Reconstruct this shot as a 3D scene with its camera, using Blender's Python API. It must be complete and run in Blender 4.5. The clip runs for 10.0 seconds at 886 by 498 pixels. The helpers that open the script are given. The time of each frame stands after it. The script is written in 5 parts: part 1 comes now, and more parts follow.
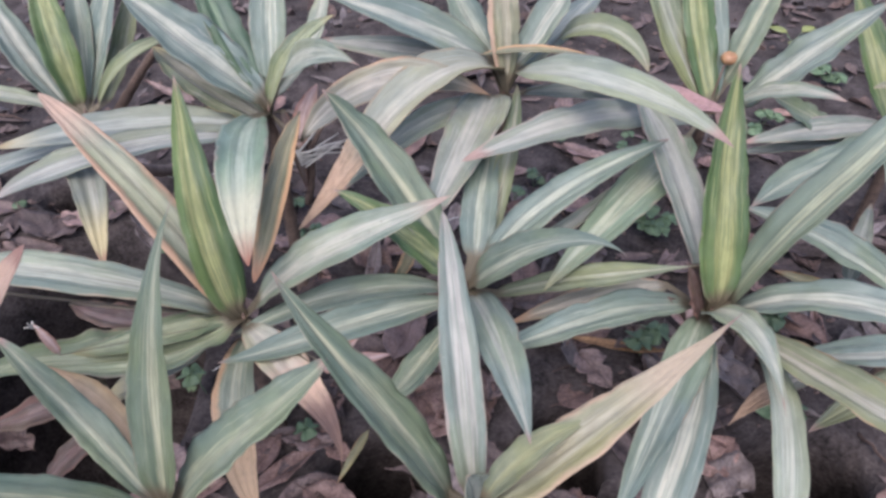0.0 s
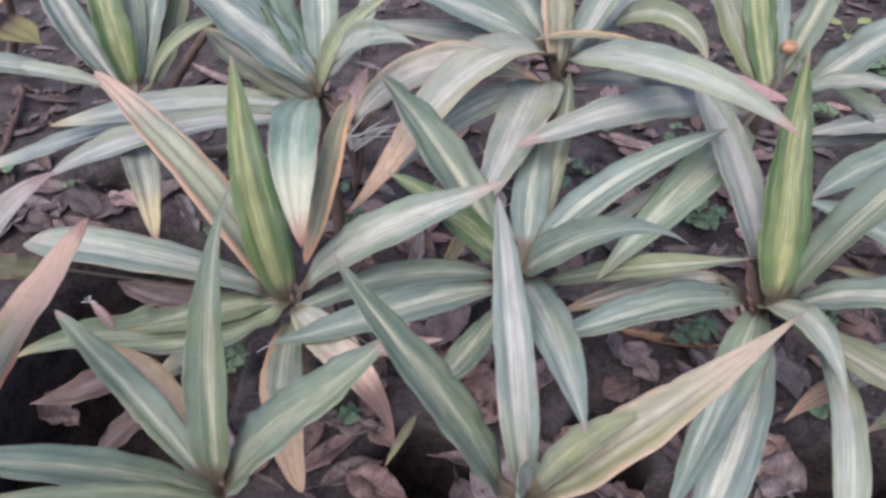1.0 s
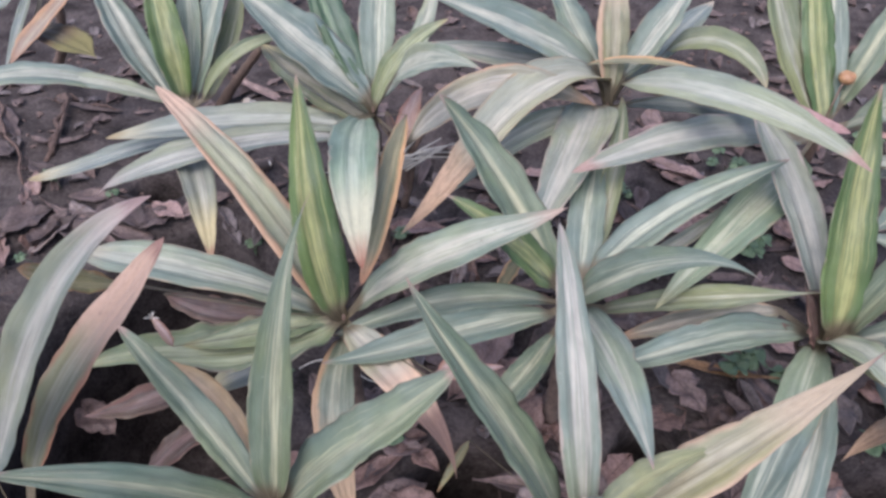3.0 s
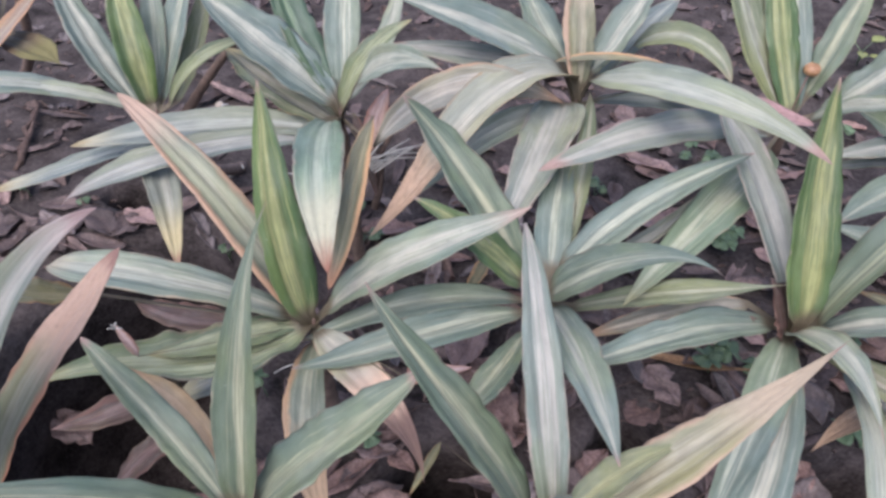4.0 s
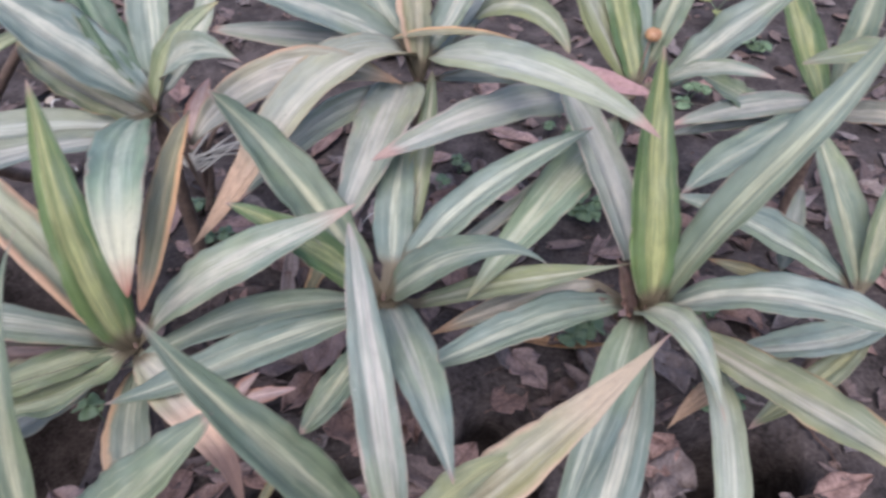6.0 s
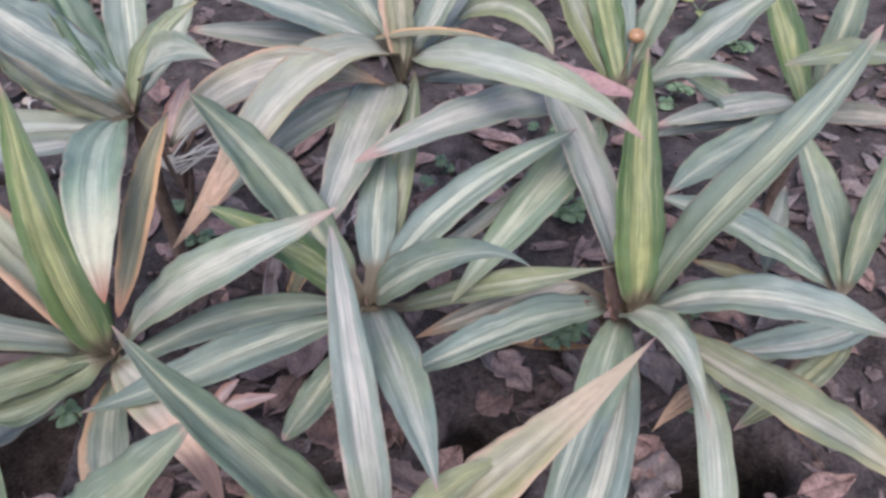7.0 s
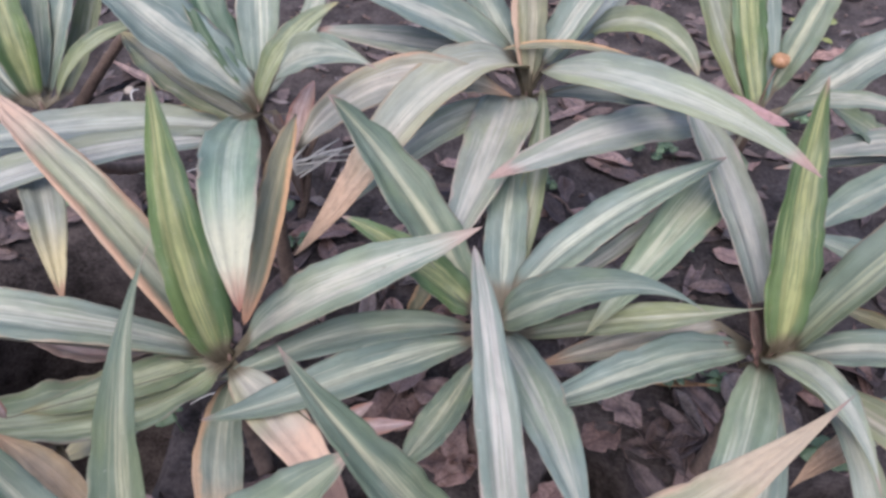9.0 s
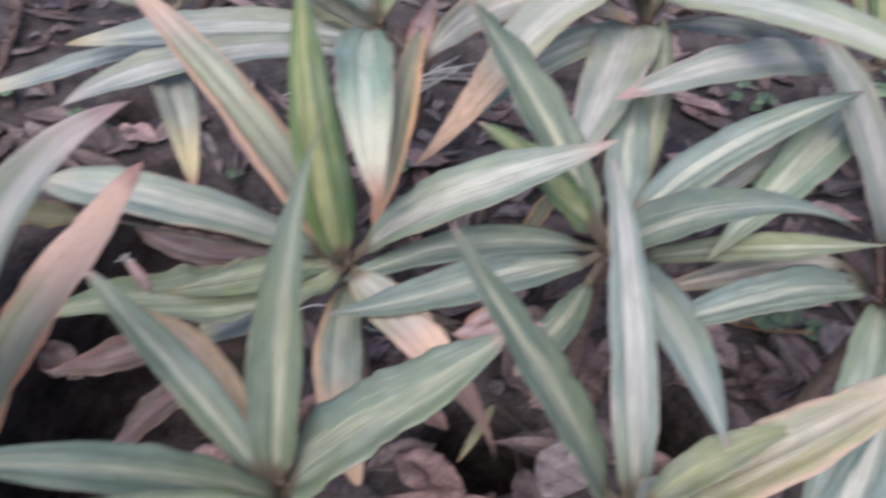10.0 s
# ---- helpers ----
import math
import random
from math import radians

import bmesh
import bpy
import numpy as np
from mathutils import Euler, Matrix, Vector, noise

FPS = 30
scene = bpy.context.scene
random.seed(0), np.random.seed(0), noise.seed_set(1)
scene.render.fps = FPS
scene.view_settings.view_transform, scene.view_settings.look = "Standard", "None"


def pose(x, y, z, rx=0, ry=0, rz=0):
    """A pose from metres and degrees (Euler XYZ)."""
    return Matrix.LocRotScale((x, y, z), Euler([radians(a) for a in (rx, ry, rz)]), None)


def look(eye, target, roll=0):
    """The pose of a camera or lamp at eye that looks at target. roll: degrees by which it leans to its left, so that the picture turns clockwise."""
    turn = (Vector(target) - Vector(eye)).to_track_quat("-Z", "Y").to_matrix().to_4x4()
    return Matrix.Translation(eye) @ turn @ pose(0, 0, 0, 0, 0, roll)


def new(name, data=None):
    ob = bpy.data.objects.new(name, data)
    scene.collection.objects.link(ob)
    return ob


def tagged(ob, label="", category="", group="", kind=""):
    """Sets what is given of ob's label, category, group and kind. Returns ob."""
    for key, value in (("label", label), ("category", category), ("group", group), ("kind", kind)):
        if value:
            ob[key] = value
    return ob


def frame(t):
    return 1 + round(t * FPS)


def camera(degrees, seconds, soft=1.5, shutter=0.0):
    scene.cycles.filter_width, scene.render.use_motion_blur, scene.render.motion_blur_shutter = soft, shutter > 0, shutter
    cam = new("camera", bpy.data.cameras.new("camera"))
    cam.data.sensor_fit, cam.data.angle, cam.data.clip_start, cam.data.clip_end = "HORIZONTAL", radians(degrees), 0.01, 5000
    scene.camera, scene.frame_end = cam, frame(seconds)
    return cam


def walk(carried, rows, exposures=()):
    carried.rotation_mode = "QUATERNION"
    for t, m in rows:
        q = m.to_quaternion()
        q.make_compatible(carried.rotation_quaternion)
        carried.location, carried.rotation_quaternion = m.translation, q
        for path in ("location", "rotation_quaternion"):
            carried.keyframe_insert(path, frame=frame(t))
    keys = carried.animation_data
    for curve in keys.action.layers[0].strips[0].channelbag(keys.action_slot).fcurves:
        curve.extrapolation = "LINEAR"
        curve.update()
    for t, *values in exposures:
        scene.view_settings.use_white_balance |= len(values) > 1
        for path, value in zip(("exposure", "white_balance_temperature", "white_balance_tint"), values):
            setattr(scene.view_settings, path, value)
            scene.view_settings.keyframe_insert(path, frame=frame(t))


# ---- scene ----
cam = camera(62.7, 10.0, 2.9, 0.6)
PATH = [
    (0, (0.008, 0.006, 1.055), (0.004, 1.464, -0.314), -0.1),
    (0.5, (-0.004, 0.004, 1.05), (-0.038, 1.458, -0.323), -0.4),
    (1, (-0.023, 0.007, 1.042), (-0.104, 1.448, -0.343), -0.8),
    (1.5, (-0.05, 0.006, 1.036), (-0.157, 1.435, -0.359), -0.7),
    (2, (-0.056, 0.011, 1.042), (-0.173, 1.45, -0.341), -0.9),
    (2.5, (-0.07, 0.015, 1.05), (-0.205, 1.473, -0.312), -1.0),
    (2.7, (-0.082, 0.016, 1.05), (-0.215, 1.476, -0.31), -0.5),
    (4, (-0.054, 0.025, 1.052), (-0.141, 1.483, -0.314), -0.7),
    (4.5, (-0.041, 0.031, 1.048), (-0.098, 1.475, -0.335), -0.4),
    (5, (-0.032, 0.05, 1.029), (-0.053, 1.471, -0.378), 0.3),
    (5.5, (0.009, 0.095, 1.026), (0.108, 1.519, -0.375), 0.9),
    (6, (0.047, 0.099, 1.028), (0.2, 1.497, -0.394), 1.4),
    (6.2, (0.063, 0.103, 1.032), (0.235, 1.502, -0.388), 1.1),
    (7.3, (0.035, 0.108, 1.017), (0.226, 1.496, -0.41), 2.8),
    (7.5, (0.021, 0.104, 1.011), (0.174, 1.484, -0.428), 2.6),
    (8, (-0.023, 0.111, 1.003), (0.078, 1.5, -0.432), 2.9),
    (8.5, (-0.044, 0.138, 0.999), (0.029, 1.535, -0.43), 3.1),
    (9, (-0.054, 0.161, 1.002), (0.02, 1.573, -0.412), 2.9),
    (9.5, (-0.134, 0.103, 0.968), (-0.185, 1.473, -0.488), 3.6),
    (9.7, (-0.157, 0.102, 0.96), (-0.264, 1.466, -0.5), 2.9),
    (9.9, (-0.159, 0.102, 0.956), (-0.228, 1.441, -0.529), 2.7),
    (10, (-0.148, 0.11, 0.959), (-0.179, 1.451, -0.524), 3.5),
]

EXPOSURE = [(0.0, 0.71, 6100, 17), (10.0, 0.71, 6100, 17)]
walk(cam, [(t, look(eye, target, roll)) for t, eye, target, roll in PATH], EXPOSURE)

# ---- light: an overcast sky, a broad and weak sun high behind the camera ----
world = bpy.data.worlds.new("overcast_sky")
scene.world = world
world.use_nodes = True
wn, wl = world.node_tree.nodes, world.node_tree.links
sky = wn.new("ShaderNodeTexSky")
sky.sky_type = "NISHITA"
sky.sun_disc = False
sky.sun_elevation, sky.sun_rotation = radians(62), radians(202)
sky.air_density, sky.dust_density, sky.ozone_density = 1.0, 4.0, 1.0
wn["Background"].inputs["Strength"].default_value = 0.165
wl.new(sky.outputs["Color"], wn["Background"].inputs["Color"])
sun = new("sun", bpy.data.lights.new("sun", "SUN"))
sun.data.energy, sun.data.angle, sun.data.color = 1.15, radians(50), (1.0, 0.97, 0.95)
sun.matrix_world = look((-0.6, -1.5, 3.0), (0, 0, 0))


# ---- materials ----
class Nodes:
    """A small wrapper to wire shader nodes."""

    def __init__(self, name):
        self.mat = bpy.data.materials.new(name)
        self.mat.use_nodes = True
        self.tree = self.mat.node_tree
        self.bsdf = self.tree.nodes["Principled BSDF"]
        self.out = self.tree.nodes["Material Output"]

    def put(self, socket, value):
        if isinstance(value, bpy.types.NodeSocket):
            self.tree.links.new(value, socket)
        else:
            socket.default_value = value

    def math(self, op, a, b=0.0, c=0.0, clamp=False):
        n = self.tree.nodes.new("ShaderNodeMath")
        n.operation, n.use_clamp = op, clamp
        for s, v in zip(n.inputs, (a, b, c)):
            self.put(s, v)
        return n.outputs[0]

    def step(self, value, low, high):
        n = self.tree.nodes.new("ShaderNodeMapRange")
        n.interpolation_type = "SMOOTHSTEP"
        self.put(n.inputs["Value"], value)
        self.put(n.inputs["From Min"], low)
        self.put(n.inputs["From Max"], high)
        return n.outputs["Result"]

    def mix(self, fac, a, b, blend="MIX"):
        n = self.tree.nodes.new("ShaderNodeMix")
        n.data_type, n.blend_type = "RGBA", blend
        self.put(n.inputs[0], fac)
        self.put(n.inputs[6], (*a, 1) if isinstance(a, tuple) else a)
        self.put(n.inputs[7], (*b, 1) if isinstance(b, tuple) else b)
        return n.outputs[2]

    def vec(self, x, y, z):
        n = self.tree.nodes.new("ShaderNodeCombineXYZ")
        for s, v in zip(n.inputs, (x, y, z)):
            self.put(s, v)
        return n.outputs[0]

    def noise(self, vector, scale, detail=2.0, rough=0.5):
        n = self.tree.nodes.new("ShaderNodeTexNoise")
        self.put(n.inputs["Vector"], vector)
        n.inputs["Scale"].default_value, n.inputs["Detail"].default_value, n.inputs["Roughness"].default_value = scale, detail, rough
        return n.outputs["Fac"]

    def bump(self, height, strength, distance):
        n = self.tree.nodes.new("ShaderNodeBump")
        n.inputs["Strength"].default_value, n.inputs["Distance"].default_value = strength, distance
        self.put(n.inputs["Height"], height)
        self.put(self.bsdf.inputs["Normal"], n.outputs["Normal"])

    def coords(self):
        n = self.tree.nodes.new("ShaderNodeTexCoord")
        return n.outputs["Object"], n.outputs["UV"]

    def random(self):
        return self.tree.nodes.new("ShaderNodeObjectInfo").outputs["Random"]


def leaf_material(name, green, stripe, width, lines=0.3, edge=(0.36, 0.33, 0.25), edge_width=0.0, tip=(0.46, 0.32, 0.27), tip_from=0.93, rough=0.38, spots=0.25, tip_dark=0.5, last=None, fade=0.0, last_from=0.9):
    """A long variegated leaf: a green blade, a pale stripe along the middle, finer pale lines, a dry margin and a dry tip."""
    m = Nodes(name)
    if green[1] > green[0]:
        green = (green[0] * 1.38, green[1] * 1.28, green[2] * 1.24)
        stripe = tuple(0.86 * s + 0.14 * g for s, g in zip(stripe, green))
    uv = m.coords()[1]
    split = m.tree.nodes.new("ShaderNodeSeparateXYZ")
    m.put(split.inputs[0], uv)
    u, v, rnd = split.outputs[0], split.outputs[1], m.random()
    seed = m.math("MULTIPLY", rnd, 61.0)
    across = m.math("MULTIPLY", m.math("SUBTRACT", u, 0.5), 2.0)
    rim = m.math("ABSOLUTE", across)
    off = m.math("MULTIPLY", m.math("SUBTRACT", m.math("FRACT", m.math("MULTIPLY", rnd, 7.31)), 0.5), 0.3)
    drift = m.math("MULTIPLY", m.math("SUBTRACT", m.noise(m.vec(m.math("MULTIPLY", u, 1.5), m.math("MULTIPLY", v, 3.0), seed), 1.0, 2.0, 0.5), 0.5), 0.22)
    lane = m.math("ADD", m.math("ADD", across, off), drift)
    band = m.noise(m.vec(m.math("MULTIPLY", lane, 3.2), m.math("MULTIPLY", v, 1.3), seed), 1.0, 2.0, 0.6)
    strand = m.noise(m.vec(m.math("MULTIPLY", lane, 10.0), m.math("MULTIPLY", v, 2.2), m.math("ADD", seed, 2.0)), 1.0, 2.0, 0.6)
    vein = m.noise(m.vec(m.math("MULTIPLY", lane, 17.0), m.math("MULTIPLY", v, 3.0), m.math("ADD", seed, 5.0)), 1.0, 1.0, 0.5)
    fine = m.noise(m.vec(m.math("MULTIPLY", lane, 36.0), m.math("MULTIPLY", v, 4.5), m.math("ADD", seed, 4.0)), 1.0, 2.0, 0.6)
    blotch = m.noise(m.vec(m.math("MULTIPLY", u, 3.0), m.math("MULTIPLY", v, 7.0), seed), 1.0, 4.0, 0.6)
    speck = m.noise(m.vec(m.math("MULTIPLY", u, 9.0), m.math("MULTIPLY", v, 34.0), seed), 1.0, 4.0, 0.6)
    # the pale core with its ragged margins, and the green strands that run in it
    reach = m.math("ADD", m.math("ABSOLUTE", lane), m.math("ADD", m.math("MULTIPLY", m.math("SUBTRACT", band, 0.5), 1.0), m.math("MULTIPLY", m.math("SUBTRACT", strand, 0.5), 0.35)))
    ends = m.math("MULTIPLY", m.math("POWER", m.math("ABSOLUTE", m.math("MULTIPLY", m.math("SUBTRACT", v, 0.45), 2.0)), 3.0), 0.12)
    reach = m.math("ADD", reach, ends)
    reach = m.math("SUBTRACT", reach, m.math("MULTIPLY", m.math("MULTIPLY", v, v), fade))
    core = m.math("SUBTRACT", 1.0, m.step(reach, 0.72 * width - 0.07, 0.72 * width + 0.1))
    halo = m.math("SUBTRACT", 1.0, m.step(reach, 0.72 * width - 0.02, 0.72 * width + 0.5))
    core = m.math("MULTIPLY", core, m.math("ADD", 0.62, m.math("MULTIPLY", m.step(blotch, 0.3, 0.6), 0.38)))
    core = m.math("MULTIPLY", core, m.math("SUBTRACT", 1.0, m.math("MULTIPLY", m.step(strand, 0.47, 0.58), 0.4 + 0.4 * lines)))
    # thin pale lines outside the core
    hair = m.math("MULTIPLY", m.step(vein, 0.6, 0.66), m.math("MULTIPLY", m.math("SUBTRACT", 1.0, m.step(rim, 0.62, 0.92)), 0.12 + 0.6 * lines))
    pale = m.math("MAXIMUM", core, hair)
    scratch = m.noise(m.vec(m.math("MULTIPLY", lane, 16.0), m.math("MULTIPLY", v, 9.0), m.math("ADD", seed, 21.0)), 1.0, 2.0, 0.6)
    crumb = m.noise(m.vec(m.math("MULTIPLY", u, 22.0), m.math("MULTIPLY", v, 90.0), m.math("ADD", seed, 31.0)), 1.0, 1.0, 0.5)
    between = tuple(0.36 * s + 0.64 * g for s, g in zip(stripe, green))
    tint = m.mix(m.math("MULTIPLY", blotch, 0.45), tuple(0.86 * c for c in green), tuple(min(1, c * 1.3 + 0.015) for c in green))
    tint = m.mix(m.math("MULTIPLY", m.step(fine, 0.45, 0.7), 0.4), tint, tuple(c * 0.66 for c in green))
    tint = m.mix(m.math("MULTIPLY", halo, m.math("ADD", 0.15, m.math("MULTIPLY", m.step(strand, 0.35, 0.6), 0.5))), tint, between)
    lean = m.math("MULTIPLY", across, m.math("MULTIPLY", m.math("SUBTRACT", m.math("FRACT", m.math("MULTIPLY", rnd, 11.7)), 0.5), 2.4))
    tint = m.mix(m.math("MULTIPLY", m.step(lean, 0.05, 0.75), 0.45), tint, (green[0] * 1.25 + 0.015, green[1] * 1.14 + 0.012, green[2] * 0.88))
    zone = m.noise(m.vec(m.math("MULTIPLY", u, 0.8), m.math("MULTIPLY", v, 2.4), m.math("ADD", seed, 41.0)), 1.0, 2.0, 0.5)
    tint = m.mix(m.math("MULTIPLY", m.step(zone, 0.5, 0.68), 0.38), tint, (green[0] * 1.3 + 0.02, green[1] * 1.22 + 0.02, green[2] * 0.86))
    tint = m.mix(m.math("MULTIPLY", m.step(zone, 0.48, 0.32), 0.45), tint, (green[0] * 0.72, green[1] * 0.84, green[2] * 0.95))
    cream = m.mix(m.math("MULTIPLY", m.step(fine, 0.5, 0.64), 0.35), stripe, tuple(0.55 * s + 0.45 * g for s, g in zip(stripe, green)))
    col = m.mix(pale, tint, cream)
    crease = m.math("SUBTRACT", 1.0, m.step(rim, 0.012, 0.045))
    col = m.mix(m.math("MULTIPLY", crease, 0.35), col, tuple(0.75 * g + 0.12 * s for s, g in zip(stripe, green)))
    wax = m.noise(m.vec(m.math("MULTIPLY", u, 2.0), m.math("MULTIPLY", v, 3.5), m.math("ADD", seed, 9.0)), 1.0, 3.0, 0.6)
    col = m.mix(m.math("MULTIPLY", m.step(wax, 0.42, 0.72), 0.14), col, (0.42, 0.46, 0.43))
    mottle = m.noise(m.vec(m.math("MULTIPLY", u, 4.0), m.math("MULTIPLY", v, 9.0), m.math("ADD", seed, 13.0)), 1.0, 4.0, 0.65)
    shade = m.math("ADD", 0.86, m.math("MULTIPLY", m.step(mottle, 0.3, 0.65), 0.18))
    col = m.mix(1.0, col, m.vec(shade, shade, shade), "MULTIPLY")
    col = m.mix(m.math("MULTIPLY", m.step(scratch, 0.71, 0.75), 0.25 + 0.6 * spots), col, (0.12, 0.09, 0.07))
    col = m.mix(m.math("MULTIPLY", m.step(crumb, 0.77, 0.8), 0.5), col, (0.6, 0.58, 0.54))
    lop = m.math("MULTIPLY", m.math("SUBTRACT", u, 0.5), m.math("MULTIPLY", m.math("SUBTRACT", m.math("FRACT", m.math("MULTIPLY", rnd, 3.77)), 0.5), 1.6 if edge_width > 0.15 else 0.2))
    border = m.math("ADD", m.math("ADD", rim, lop), m.math("MULTIPLY", m.math("SUBTRACT", blotch, 0.5), 0.8))
    rim_col = m.mix(speck, edge, tuple(c * 0.72 for c in edge))
    col = m.mix(m.step(border, 0.98 - edge_width, 1.14 - edge_width * 0.4), col, rim_col)
    hem = m.noise(m.vec(m.math("MULTIPLY", u, 2.0), m.math("MULTIPLY", v, 14.0), m.math("ADD", seed, 17.0)), 1.0, 3.0, 0.6)
    col = m.mix(m.math("MULTIPLY", m.step(m.math("ADD", rim, m.math("MULTIPLY", m.math("SUBTRACT", hem, 0.5), 0.25)), 0.94, 0.995), m.math("MULTIPLY", m.step(wax, 0.44, 0.62), 0.6)), col, (0.34, 0.26, 0.19))
    end = m.math("ADD", v, m.math("MULTIPLY", m.math("SUBTRACT", blotch, 0.5), 0.12))
    col = m.mix(m.step(end, tip_from, tip_from + (0.07 if tip_from > 0.86 else 0.24)), col, m.mix(m.step(speck, 0.35, 0.85), tip, tuple(c * tip_dark for c in tip)))
    if last:
        col = m.mix(m.step(end, last_from, last_from + 0.07 if last_from > 0.85 else last_from + 0.16), col, m.mix(speck, last, tuple(c * 0.6 for c in last)))
    col = m.mix(m.math("MULTIPLY", m.step(speck, 0.68, 0.74), spots), col, (0.07, 0.05, 0.035))
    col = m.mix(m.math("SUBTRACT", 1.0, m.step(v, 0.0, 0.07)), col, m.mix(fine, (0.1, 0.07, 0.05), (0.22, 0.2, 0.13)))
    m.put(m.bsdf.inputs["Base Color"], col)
    m.put(m.bsdf.inputs["Roughness"], m.math("ADD", rough, m.math("MULTIPLY", m.math("SUBTRACT", blotch, 0.5), 0.25)))
    m.bsdf.inputs["Specular IOR Level"].default_value = 0.55
    m.bump(m.math("ADD", m.math("MULTIPLY", fine, 0.7), m.math("MULTIPLY", blotch, 0.6)), 0.55, 0.0025)
    glow = m.tree.nodes.new("ShaderNodeBsdfTranslucent")
    m.put(glow.inputs["Color"], col)
    both = m.tree.nodes.new("ShaderNodeMixShader")
    both.inputs[0].default_value = 0.18
    m.put(both.inputs[1], m.bsdf.outputs[0])
    m.put(both.inputs[2], glow.outputs[0])
    m.put(m.out.inputs["Surface"], both.outputs[0])
    return m.mat


